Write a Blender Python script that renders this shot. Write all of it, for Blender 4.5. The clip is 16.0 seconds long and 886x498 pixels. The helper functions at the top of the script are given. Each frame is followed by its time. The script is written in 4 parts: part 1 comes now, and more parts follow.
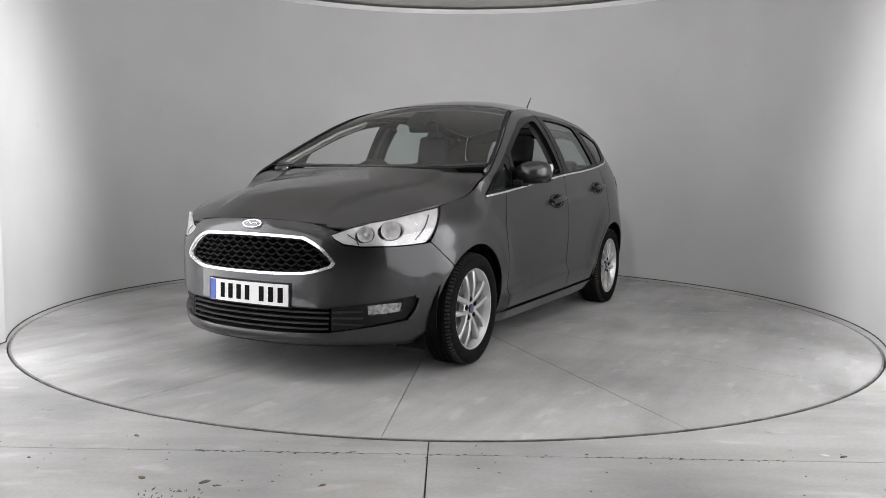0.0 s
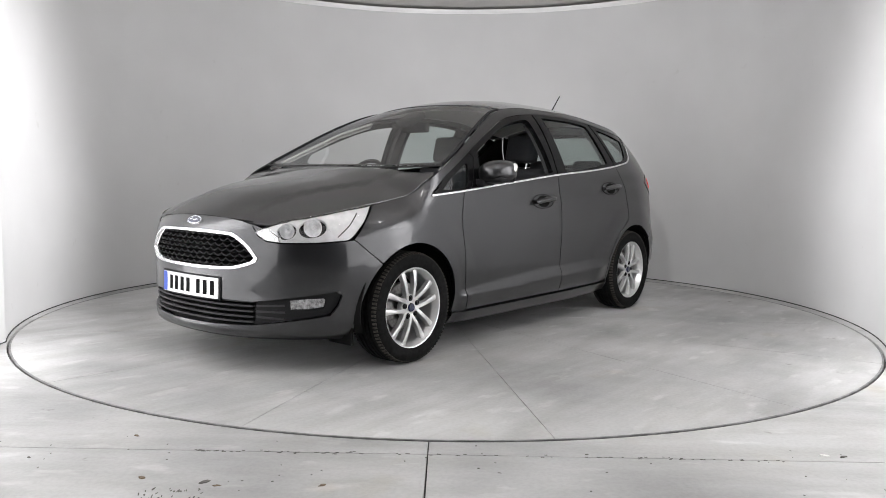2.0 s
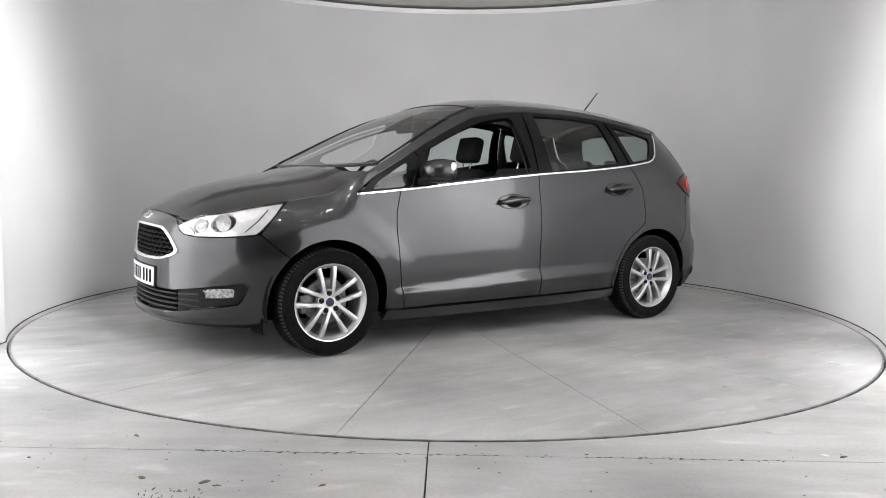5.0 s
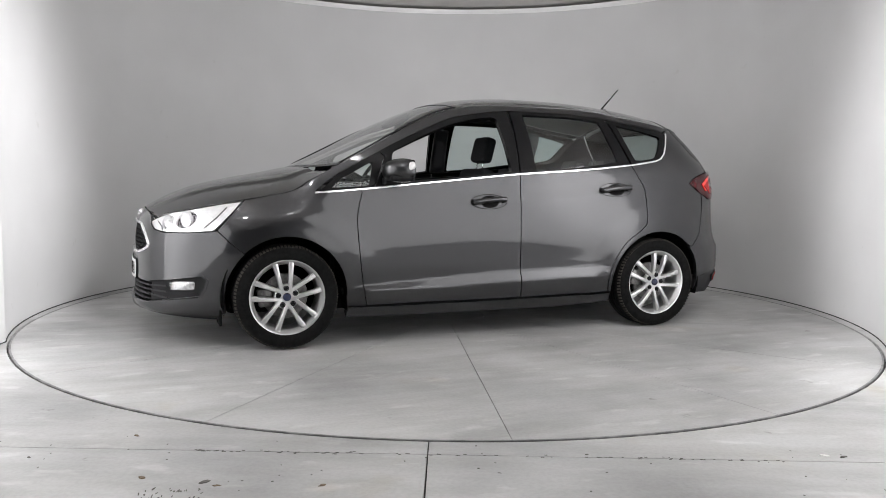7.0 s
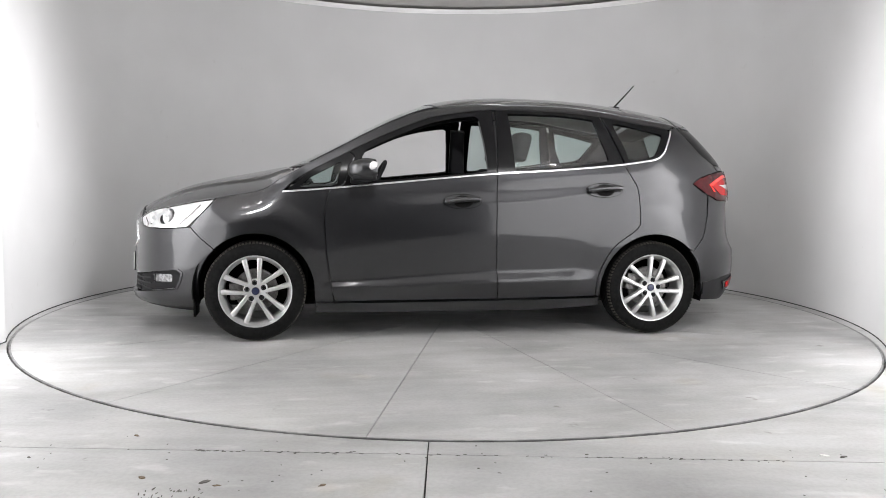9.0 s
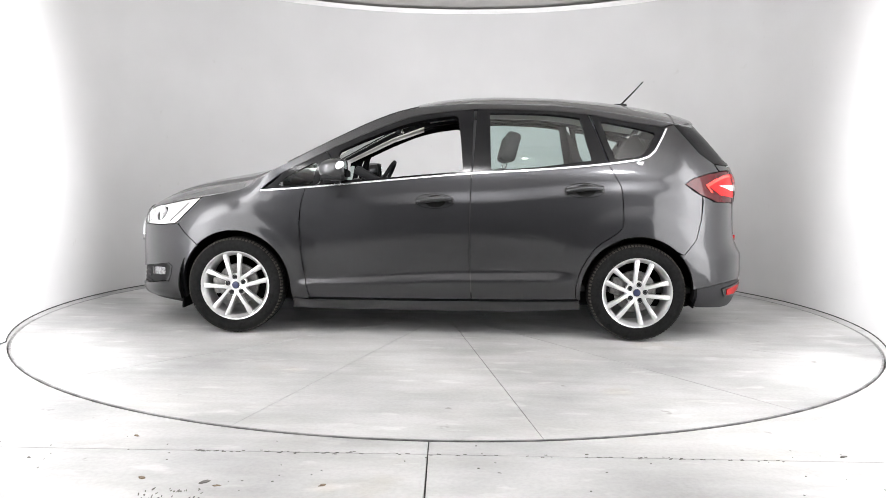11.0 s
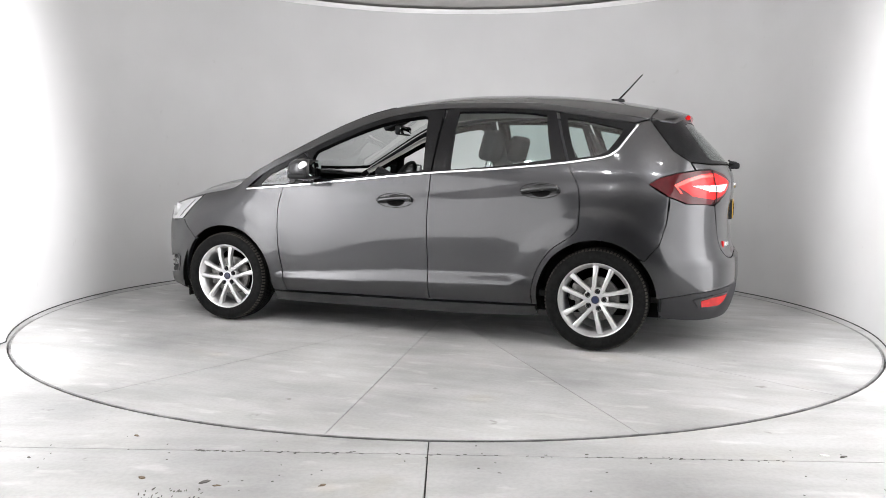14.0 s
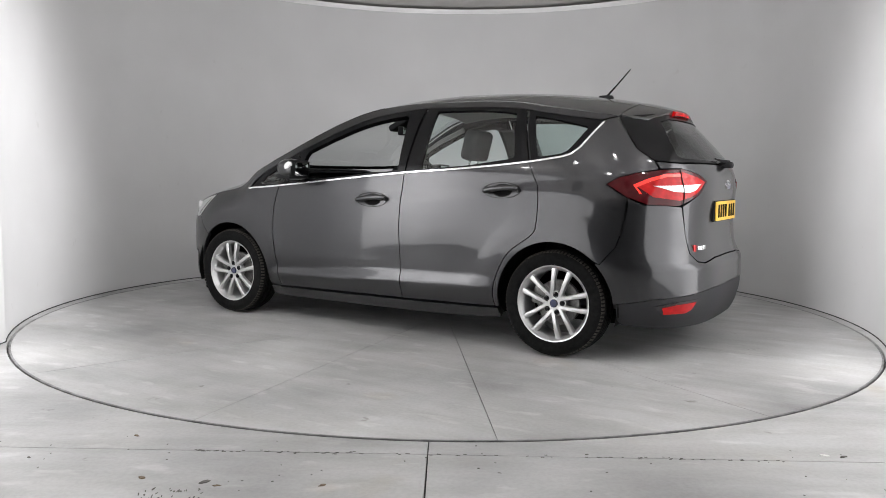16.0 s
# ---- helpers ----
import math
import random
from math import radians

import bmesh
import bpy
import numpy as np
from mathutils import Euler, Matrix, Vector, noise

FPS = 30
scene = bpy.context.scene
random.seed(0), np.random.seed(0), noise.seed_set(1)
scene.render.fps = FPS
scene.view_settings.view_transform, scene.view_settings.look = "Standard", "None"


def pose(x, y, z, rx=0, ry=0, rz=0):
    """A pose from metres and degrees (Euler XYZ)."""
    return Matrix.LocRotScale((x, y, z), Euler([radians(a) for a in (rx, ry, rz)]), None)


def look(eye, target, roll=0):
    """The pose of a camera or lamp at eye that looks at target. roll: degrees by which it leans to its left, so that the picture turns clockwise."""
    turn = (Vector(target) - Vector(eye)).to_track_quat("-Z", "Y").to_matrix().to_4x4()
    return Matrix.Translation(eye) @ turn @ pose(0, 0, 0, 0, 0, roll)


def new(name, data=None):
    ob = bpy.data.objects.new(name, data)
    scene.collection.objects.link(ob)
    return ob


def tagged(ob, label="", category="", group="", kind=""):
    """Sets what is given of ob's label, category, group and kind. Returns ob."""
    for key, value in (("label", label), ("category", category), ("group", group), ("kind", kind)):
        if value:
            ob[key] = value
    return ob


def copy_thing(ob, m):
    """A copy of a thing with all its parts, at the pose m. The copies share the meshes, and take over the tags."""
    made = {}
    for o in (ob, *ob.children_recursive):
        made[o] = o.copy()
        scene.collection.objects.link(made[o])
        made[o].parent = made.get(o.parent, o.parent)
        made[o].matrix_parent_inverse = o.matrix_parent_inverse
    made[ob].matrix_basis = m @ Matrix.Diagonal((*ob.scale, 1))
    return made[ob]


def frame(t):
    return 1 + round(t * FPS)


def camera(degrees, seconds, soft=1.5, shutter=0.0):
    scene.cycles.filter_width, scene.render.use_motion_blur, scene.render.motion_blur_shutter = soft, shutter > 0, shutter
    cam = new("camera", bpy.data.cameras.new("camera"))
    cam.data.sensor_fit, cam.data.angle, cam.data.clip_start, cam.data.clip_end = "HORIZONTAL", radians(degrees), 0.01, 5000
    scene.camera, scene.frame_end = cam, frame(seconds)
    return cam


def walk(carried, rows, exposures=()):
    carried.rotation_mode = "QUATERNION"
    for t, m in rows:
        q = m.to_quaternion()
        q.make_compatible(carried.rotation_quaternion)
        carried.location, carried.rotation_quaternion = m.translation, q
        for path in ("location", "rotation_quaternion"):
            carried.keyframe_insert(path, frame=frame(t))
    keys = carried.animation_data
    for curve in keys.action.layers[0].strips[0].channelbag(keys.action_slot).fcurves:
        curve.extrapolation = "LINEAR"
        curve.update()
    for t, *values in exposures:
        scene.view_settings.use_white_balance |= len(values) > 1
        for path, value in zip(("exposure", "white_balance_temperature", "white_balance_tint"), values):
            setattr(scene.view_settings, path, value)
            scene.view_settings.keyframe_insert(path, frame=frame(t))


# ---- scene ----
cam = camera(57.82, 16.0, soft=0.75)
EYE, AIM = (0, -6.113, 1.072), (-0.0304, -1.1346, 0.6094)
walk(cam, [(0, look(EYE, AIM, 0.826)), (16, look(EYE, AIM, 0.826))],
     [(0, -0.80), (1.5, -0.56), (3.5, -0.42), (7, -0.68), (9, -0.42), (11.3, 0.22), (12.5, 0.19), (14.5, -0.29), (16, -0.71)])

# ---- light ----
world = bpy.data.worlds.new("world")
world.use_nodes = True
world.node_tree.nodes["Background"].inputs[0].default_value = (0.9, 0.95, 1, 1)
world.node_tree.nodes["Background"].inputs[1].default_value = 0.02
scene.world = world
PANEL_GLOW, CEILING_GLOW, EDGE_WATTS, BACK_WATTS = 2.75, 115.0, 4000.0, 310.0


# ---- materials ----
def node_material(name):
    m = bpy.data.materials.new(name)
    m.use_nodes = True
    nt = m.node_tree
    return m, nt, nt.nodes["Principled BSDF"]


def speckle(nt, scale, detail=6, coords="Object", stretch=(1, 1, 1)):
    tc, mp, n = nt.nodes.new("ShaderNodeTexCoord"), nt.nodes.new("ShaderNodeMapping"), nt.nodes.new("ShaderNodeTexNoise")
    n.inputs["Scale"].default_value, n.inputs["Detail"].default_value = scale, detail
    mp.inputs["Scale"].default_value = stretch
    nt.links.new(tc.outputs[coords], mp.inputs[0])
    nt.links.new(mp.outputs[0], n.inputs["Vector"])
    return n.outputs["Fac"]


def ramp(nt, fac, stops):
    r = nt.nodes.new("ShaderNodeValToRGB")
    while len(r.color_ramp.elements) < len(stops):
        r.color_ramp.elements.new(0.5)
    for e, (p, c) in zip(r.color_ramp.elements, stops):
        e.position, e.color = p, (*c, 1)
    nt.links.new(fac, r.inputs[0])
    return r.outputs[0]


def mixed(nt, a, b, fac, kind="MULTIPLY"):
    x = nt.nodes.new("ShaderNodeMix")
    x.data_type, x.blend_type = "RGBA", kind
    x.inputs[0].default_value = fac
    nt.links.new(a, x.inputs[6])
    nt.links.new(b, x.inputs[7])
    return x.outputs[2]


def bump(nt, bsdf, fac, strength, distance):
    b = nt.nodes.new("ShaderNodeBump")
    b.inputs["Strength"].default_value, b.inputs["Distance"].default_value = strength, distance
    nt.links.new(fac, b.inputs["Height"])
    nt.links.new(b.outputs[0], bsdf.inputs["Normal"])


def surface(name, colour, rough=0.5, metal=0.0, grain=0.0, scale=60, relief_depth=0.0, coat=0.0, emit=0.0, spec=0.5, coords="Object"):
    m, nt, b = node_material(name)
    b.inputs["Base Color"].default_value = (*colour, 1)
    b.inputs["Roughness"].default_value, b.inputs["Metallic"].default_value = rough, metal
    b.inputs["Specular IOR Level"].default_value = spec
    b.inputs["Coat Weight"].default_value, b.inputs["Coat Roughness"].default_value = coat, 0.03
    if emit:
        b.inputs["Emission Color"].default_value, b.inputs["Emission Strength"].default_value = (*colour, 1), emit
    if grain or relief_depth:
        fac = speckle(nt, scale, coords=coords)
        if grain:
            lo, hi = [c * (1 - grain) for c in colour], [min(1, c * (1 + grain)) for c in colour]
            nt.links.new(ramp(nt, fac, [(0.3, lo), (0.7, hi)]), b.inputs["Base Color"])
        if relief_depth:
            bump(nt, b, fac, 0.6, relief_depth)
    return m


def concrete(name, colour):
    m, nt, b = node_material(name)
    broad = ramp(nt, speckle(nt, 0.9, 8), [(0.30, [c * 0.66 for c in colour]), (0.5, colour), (0.66, [c * 1.24 for c in colour])])
    streak = ramp(nt, speckle(nt, 2.0, 5, stretch=(0.7, 3.2, 1)), [(0.35, (0.84, 0.835, 0.82)), (0.6, (1, 1, 1))])
    fine = ramp(nt, speckle(nt, 55, 8), [(0.30, (0.93, 0.93, 0.93)), (0.6, (1.02, 1.02, 1.02))])
    spots = ramp(nt, speckle(nt, 7, 3), [(0.245, (0.55, 0.53, 0.50)), (0.285, (1, 1, 1))])
    c = mixed(nt, mixed(nt, mixed(nt, broad, streak, 0.9), fine, 1), spots, 0.8)
    scuffs = ramp(nt, speckle(nt, 3.2, 10, stretch=(1, 2.4, 1)), [(0.60, (0, 0, 0)), (0.69, (0.10, 0.10, 0.098))])
    c = mixed(nt, c, scuffs, 0.8, "ADD")
    rust = ramp(nt, speckle(nt, 1.7, 7), [(0.62, (1, 1, 1)), (0.72, (0.90, 0.85, 0.76))])
    c = mixed(nt, c, rust, 0.8)
    nt.links.new(c, b.inputs["Base Color"])
    nt.links.new(ramp(nt, speckle(nt, 3, 6), [(0.3, (0.42,) * 3), (0.7, (0.62,) * 3)]), b.inputs["Roughness"])
    b.inputs["Specular IOR Level"].default_value = 0.35
    bump(nt, b, speckle(nt, 40, 8), 0.25, 0.002)
    return m


def car_paint():
    m, nt, b = node_material("grey metallic paint")
    flakes = nt.nodes.new("ShaderNodeTexVoronoi")
    flakes.inputs["Scale"].default_value = 900
    tc = nt.nodes.new("ShaderNodeTexCoord")
    nt.links.new(tc.outputs["Object"], flakes.inputs["Vector"])
    c = ramp(nt, flakes.outputs["Color"], [(0.2, PAINT_LOW), (0.8, PAINT_HIGH)])
    nt.links.new(c, b.inputs["Base Color"])
    b.inputs["Metallic"].default_value, b.inputs["Roughness"].default_value = 0.95, 0.36
    b.inputs["Coat Weight"].default_value, b.inputs["Coat Roughness"].default_value, b.inputs["Coat IOR"].default_value = 1.0, 0.085, 1.55
    return m


def glazing(name, tint, gloss=1.0):
    m, nt, b = node_material(name)
    nt.nodes.remove(b)
    out = nt.nodes["Material Output"]
    t, g, mix, fr = (nt.nodes.new("ShaderNode" + k) for k in ("BsdfTransparent", "BsdfGlossy", "MixShader", "LayerWeight"))
    t.inputs[0].default_value = (*tint, 1)
    g.inputs["Roughness"].default_value = 0.01
    g.inputs[0].default_value = (gloss, gloss, gloss, 1)
    fr.inputs[0].default_value = 0.5
    power, scaled = nt.nodes.new("ShaderNodeMath"), nt.nodes.new("ShaderNodeMath")
    power.operation, scaled.operation = "POWER", "MULTIPLY_ADD"
    power.inputs[1].default_value, scaled.inputs[1].default_value, scaled.inputs[2].default_value = 4.5, 0.88, 0.07
    nt.links.new(fr.outputs["Facing"], power.inputs[0])
    nt.links.new(power.outputs[0], scaled.inputs[0])
    nt.links.new(scaled.outputs[0], mix.inputs[0])
    nt.links.new(t.outputs[0], mix.inputs[1])
    nt.links.new(g.outputs[0], mix.inputs[2])
    nt.links.new(mix.outputs[0], out.inputs[0])
    return m


def wall_paint():
    m, nt, b = node_material("white wall paint")
    broad = ramp(nt, speckle(nt, 1.2, 5), [(0.3, (0.56, 0.56, 0.562)), (0.7, (0.61, 0.61, 0.612))])
    scuff = ramp(nt, speckle(nt, 9, 8), [(0.24, (0.80, 0.79, 0.77)), (0.30, (1, 1, 1))])
    nt.links.new(mixed(nt, broad, scuff, 0.35), b.inputs["Base Color"])
    b.inputs["Roughness"].default_value = 0.75
    bump(nt, b, speckle(nt, 25, 6), 0.15, 0.002)
    return m


PAINT_LOW, PAINT_HIGH = (0.026, 0.026, 0.0285), (0.043, 0.044, 0.047)
PAINT = car_paint()
WALL = wall_paint()
CONCRETE, DISC = concrete("poured concrete", (0.42, 0.422, 0.42)), concrete("turntable concrete", (0.425, 0.427, 0.425))
JOINT = surface("dark joint", (0.05, 0.05, 0.048), 0.9, grain=0.4, scale=20)
STEEL = surface("rim steel", (0.22, 0.22, 0.22), 0.5, 0.6, grain=0.4, scale=12)
CEILING = surface("ceiling board", (0.72, 0.70, 0.68), 0.9, grain=0.06, scale=5)
TRIM_WHITE = surface("white trim", (0.82, 0.82, 0.82), 0.5, grain=0.03, scale=9)
HALL = surface("hall wall", (0.05, 0.05, 0.052), 0.85, grain=0.2, scale=3)
BLACK = surface("black plastic", (0.010, 0.010, 0.011), 0.55, grain=0.3, scale=300, relief_depth=0.0005, spec=0.15)
GLOSS_BLACK = surface("gloss black trim", (0.004, 0.004, 0.0045), 0.22, spec=0.16)
RUBBER = surface("tyre rubber", (0.009, 0.009, 0.009), 0.85, spec=0.06, grain=0.3, scale=45, relief_depth=0.0008)
ALLOY = surface("silver alloy", (0.60, 0.60, 0.60), 0.34, 0.78, grain=0.05, scale=120)
CHROME = surface("chrome", (0.86, 0.86, 0.87), 0.16, 0.75)
BRIGHT = surface("lamp reflector", (0.70, 0.70, 0.71), 0.28, 0.45, grain=0.10, scale=30)
BOWL = surface("lamp bowl", (0.78, 0.78, 0.79), 0.3, 0.2, grain=0.18, scale=45)
PLASTIC = surface("grey textured plastic", (0.024, 0.024, 0.026), 0.55, grain=0.2, scale=200, spec=0.25)
FOG = surface("ribbed fog lamp glass", (0.46, 0.46, 0.47), 0.2, 0.5, grain=0.6, scale=55)
DISC_STEEL = surface("brake steel", (0.20, 0.195, 0.19), 0.45, 0.8, grain=0.3, scale=60)
CLOTH = surface("dark seat cloth", (0.020, 0.020, 0.022), 0.95, grain=0.15, scale=90, spec=0.15)
LINING = surface("light headlining", (0.42, 0.41, 0.40), 0.95, grain=0.1, scale=150)
TRIM_GREY = surface("grey interior trim", (0.028, 0.028, 0.030), 0.7, grain=0.2, scale=120)
WHITE_PLATE = surface("white plate", (0.80, 0.80, 0.80), 0.35, grain=0.02, scale=30)
YELLOW_PLATE = surface("yellow plate", (0.80, 0.50, 0.06), 0.35, grain=0.03, scale=30)
BLUE = surface("blue band", (0.03, 0.08, 0.42), 0.35, grain=0.05, scale=30)
INK = surface("black ink", (0.006, 0.006, 0.006), 0.7, spec=0.06)
RED = surface("red lamp", (0.42, 0.006, 0.007), 0.25, spec=0.1, coat=0.5, grain=0.25, scale=26)
DARK_RED = surface("dark red lamp", (0.055, 0.004, 0.006), 0.10, spec=0.1, coat=0.5, grain=0.2, scale=40)
RED_LIT = surface("lit red lamp", (0.95, 0.03, 0.02), 0.15, coat=1.0, emit=0.5)
MIRROR = surface("mirror glass", (0.75, 0.76, 0.76), 0.02, 1.0)
TREAD = surface("dusty tyre tread", (0.040, 0.037, 0.033), 0.9, spec=0.1, grain=0.45, scale=60)
CLEAR_LAMP = surface("clear lamp cover", (0.70, 0.69, 0.69), 0.12, 0.2, coat=1.0, grain=0.08, scale=40)
BADGE_BLUE = surface("badge blue", (0.012, 0.017, 0.060), 0.2, coat=1.0)
GLASS = glazing("windscreen glass", (0.86, 0.89, 0.88))
TINTED = glazing("side glass", (0.72, 0.81, 0.79))
PRIVACY = glazing("rear glass", (0.50, 0.54, 0.53))
LENS = glazing("lamp lens", (0.95, 0.95, 0.95))
# Glow of the panels added out of view beside the booth.
FILL_GLOW = surface("light panel", (0.985, 0.98, 0.988), 0.6, emit=PANEL_GLOW)
GLOW_TOP = surface("overhead light panel", (0.985, 0.98, 0.988), 0.6, emit=CEILING_GLOW)


# ---- forms of the car, in its own space: x forward, y to its left, z up ----
def lut(pairs):
    """A smooth monotone curve through pairs of numbers, in rising order."""
    xs, ys = zip(*sorted(pairs))
    n = len(xs)
    d = [(ys[i + 1] - ys[i]) / (xs[i + 1] - xs[i]) for i in range(n - 1)]
    m = [d[0]] + [0 if d[i - 1] * d[i] <= 0 else 2 * d[i - 1] * d[i] / (d[i - 1] + d[i]) for i in range(1, n - 1)] + [d[-1]]

    def at(x):
        if x <= xs[0]:
            return ys[0] + m[0] * (x - xs[0])
        if x >= xs[-1]:
            return ys[-1] + m[-1] * (x - xs[-1])
        i = max(k for k in range(n - 1) if xs[k] <= x)
        h = xs[i + 1] - xs[i]
        s = (x - xs[i]) / h
        return ((2 * s**3 - 3 * s**2 + 1) * ys[i] + (s**3 - 2 * s**2 + s) * h * m[i]
                + (3 * s**2 - 2 * s**3) * ys[i + 1] + (s**3 - s**2) * h * m[i + 1])
    return at


def ease(a, b, x):
    s = min(1, max(0, (x - a) / (b - a)))
    return s * s * (3 - 2 * s)


def ramped(a, b, x):
    """A straight slope with slightly rounded ends."""
    s = (x - a) / (b - a)
    return 0.5 * (1 + (math.hypot(s, 0.12) - math.hypot(s - 1, 0.12)))


WHEEL_X, WHEEL_R, ARCH = 1.324, 0.318, 0.367
half_width = lut([(0.15, 0.79), (0.22, 0.838), (0.30, 0.872), (0.40, 0.893), (0.5, 0.901), (0.6, 0.903), (0.78, 0.896), (0.92, 0.883), (1.0, 0.872),
                  (1.08, 0.858), (1.2, 0.812), (1.3, 0.762), (1.4, 0.702), (1.5, 0.622), (1.56, 0.55), (1.62, 0.45)])
nose = lut([(0.12, 2.09), (0.18, 2.16), (0.23, 2.205), (0.32, 2.195), (0.45, 2.185), (0.62, 2.185), (0.70, 2.175), (0.77, 2.155), (0.82, 2.12),
            (0.87, 2.06), (0.92, 1.96), (1.0, 1.75), (1.1, 1.6)])
tail = lut([(0.15, -2.05), (0.25, -2.115), (0.40, -2.145), (0.55, -2.142), (0.62, -2.105), (0.70, -2.085), (0.85, -2.08), (1.0, -2.095), (1.08, -2.09), (1.16, -2.06),
            (1.3, -1.945), (1.44, -1.81), (1.5, -1.75), (1.6, -1.65)])
nose_centre, nose_power = 1.30, 2.4
tail_centre = lut([(0.2, -1.35), (0.9, -1.33), (1.1, -1.2), (1.4, -1.0), (1.6, -0.9)])
tail_power = lut([(0.2, 3.3), (0.8, 3.1), (1.1, 3.0), (1.4, 3.2), (1.6, 3.2)])
# the bonnet's outer edge: half width and height along the car
edge_y = lut([(1.0, 0.86), (1.17, 0.835), (1.31, 0.82), (1.57, 0.79), (1.75, 0.73), (1.95, 0.62), (2.09, 0.46), (2.16, 0.33)])
edge_z = lut([(1.0, 1.10), (1.17, 1.03), (1.25, 0.975), (1.31, 0.95), (1.57, 0.903), (1.75, 0.868), (1.95, 0.82), (2.09, 0.775), (2.16, 0.75)])
# the side's upper edge along windscreen pillar and roof, and the lines of the middle
rail_z = lut([(1.17, 1.04), (1.05, 1.10), (0.797, 1.234), (0.615, 1.33), (0.431, 1.42), (0.245, 1.492), (0.057, 1.532), (-0.25, 1.555), (-0.72, 1.552),
              (-0.96, 1.532), (-1.125, 1.504), (-1.5, 1.446), (-1.75, 1.40)])
roof_z = lut([(1.2, 1.085), (1.059, 1.145), (0.77, 1.28), (0.563, 1.40), (0.353, 1.503), (0.184, 1.567), (-0.07, 1.618), (-0.29, 1.636), (-0.42, 1.641),
              (-0.73, 1.638), (-0.96, 1.627), (-1.19, 1.607), (-1.42, 1.576), (-1.65, 1.532), (-1.80, 1.49)])
bonnet_z = lut([(1.0, 1.115), (1.15, 1.096), (1.22, 1.083), (1.38, 1.05), (1.58, 1.012), (1.78, 0.965), (1.98, 0.895), (2.08, 0.848), (2.14, 0.80), (2.18, 0.75)])
belt_z = lut([(1.154, 0.948), (0.855, 0.973), (0.441, 1.014), (-0.232, 1.078), (-0.691, 1.11), (-1.105, 1.15), (-1.30, 1.178)])


def relief(x, z):
    """How far the flank stands out from its plain form: arch flares, the crease on the doors, the shoulder."""
    out = 0.0
    for c in (WHEEL_X, -WHEEL_X):
        r = math.hypot(x - c, z - WHEEL_R)
        side = ease(0.15, 0.30, z)
        crest = 0.525 if c > 0 else 0.50
        out += side * (0.007 * ease(0.72, 0.45, r) + 0.010 * ease(0.35, 0.62, z) * ramped(crest + 0.065, crest - 0.05, r) + 0.003 * ease(0.45, 0.375, r))
    low = 0.354 + 0.06 * ease(0.95, -0.25, x) + 0.015 * ease(-0.2, -0.9, x)
    span = ease(0.95, 0.80, x) * ease(-1.0, -0.75, x)
    out += span * (0.030 * ramped(low + 0.022, low - 0.03 * ease(0.9, 0.2, x) - 0.014, z) - 0.005 * ease(low + 0.35, low + 0.03, z))
    shoulder = 0.895 + 0.03 * ease(0.6, -0.3, x) + 0.085 * ease(-0.2, -1.3, x)
    out += 0.009 * ease(shoulder + 0.045, shoulder - 0.045, z) * ease(0.7, -0.1, x) * ease(-1.75, -1.4, x) * ease(0.5, 0.75, z)
    return out


def outline_y(x, z):
    w = half_width(z)
    if x > nose_centre:
        s = min(1, (x - nose_centre) / (nose(z) - nose_centre))
        return w * max(0, 1 - s**nose_power) ** (1 / nose_power)
    c = tail_centre(z)
    if x < c:
        n = tail_power(z)
        s = min(1, (c - x) / (c - tail(z)))
        return w * max(0, 1 - s**n) ** (1 / n)
    return w


def flank_y(x, z):
    """The left flank's distance from the middle."""
    y = outline_y(x, z)
    y += relief(x, z) * (y / half_width(z)) ** 3
    e = edge_z(x)
    s = ease(1.0, 1.2, x) * max(0, (z - e + 0.2) / 0.2)
    if s > 0 and x < 2.1:
        full = outline_y(x, e) + relief(x, e)
        y -= max(0, full - edge_y(x)) * min(1.3, s * s)
    return y


def flank(x, z):
    return Vector((x, flank_y(x, z), z))


def front(a, z):
    """The nose, by the angle round it and the height."""
    f, w, n = nose(z) - nose_centre, half_width(z), nose_power
    r = (abs(math.cos(a) / f) ** n + abs(math.sin(a) / w) ** n) ** (-1 / n)
    x, y = nose_centre + r * math.cos(a), r * abs(math.sin(a))
    y += (flank_y(x, z) - outline_y(x, z)) * ease(0.3, 0.9, y / w)
    return Vector((x, math.copysign(y, a), z))


def back(a, z):
    """The tail in the same way."""
    c, w, n = tail_centre(z), half_width(z), tail_power(z)
    f = c - tail(z)
    r = (abs(math.cos(a) / f) ** n + abs(math.sin(a) / w) ** n) ** (-1 / n)
    x, y = c - r * math.cos(a), r * abs(math.sin(a))
    y += relief(x, z) * (y / w) ** 3
    return Vector((x, math.copysign(y, a), z))


def front_at(y, z):
    """The nose's angle for a place in front view."""
    f, w, n = nose(z) - nose_centre, half_width(z), nose_power
    x = f * max(0, 1 - min(1, abs(y) / w) ** n) ** (1 / n)
    return (math.atan2(y, x), z)


def front_side(x, z):
    return (math.atan2(outline_y(x, z), x - nose_centre), z)


def back_at(y, z):
    c, w, n = tail_centre(z), half_width(z), tail_power(z)
    x = (c - tail(z)) * max(0, 1 - min(1, abs(y) / w) ** n) ** (1 / n)
    return (math.atan2(y, x), z)


def back_side(x, z):
    return (math.atan2(outline_y(x, z), tail_centre(z) - x), z)


def top(x, y):
    """Windscreen and roof over the plan."""
    z = rail_z(x)
    w = flank_y(x, z)
    return Vector((x, y, z + (roof_z(x) - z) * (1 - min(1.2, abs(y) / w) ** 2.3)))


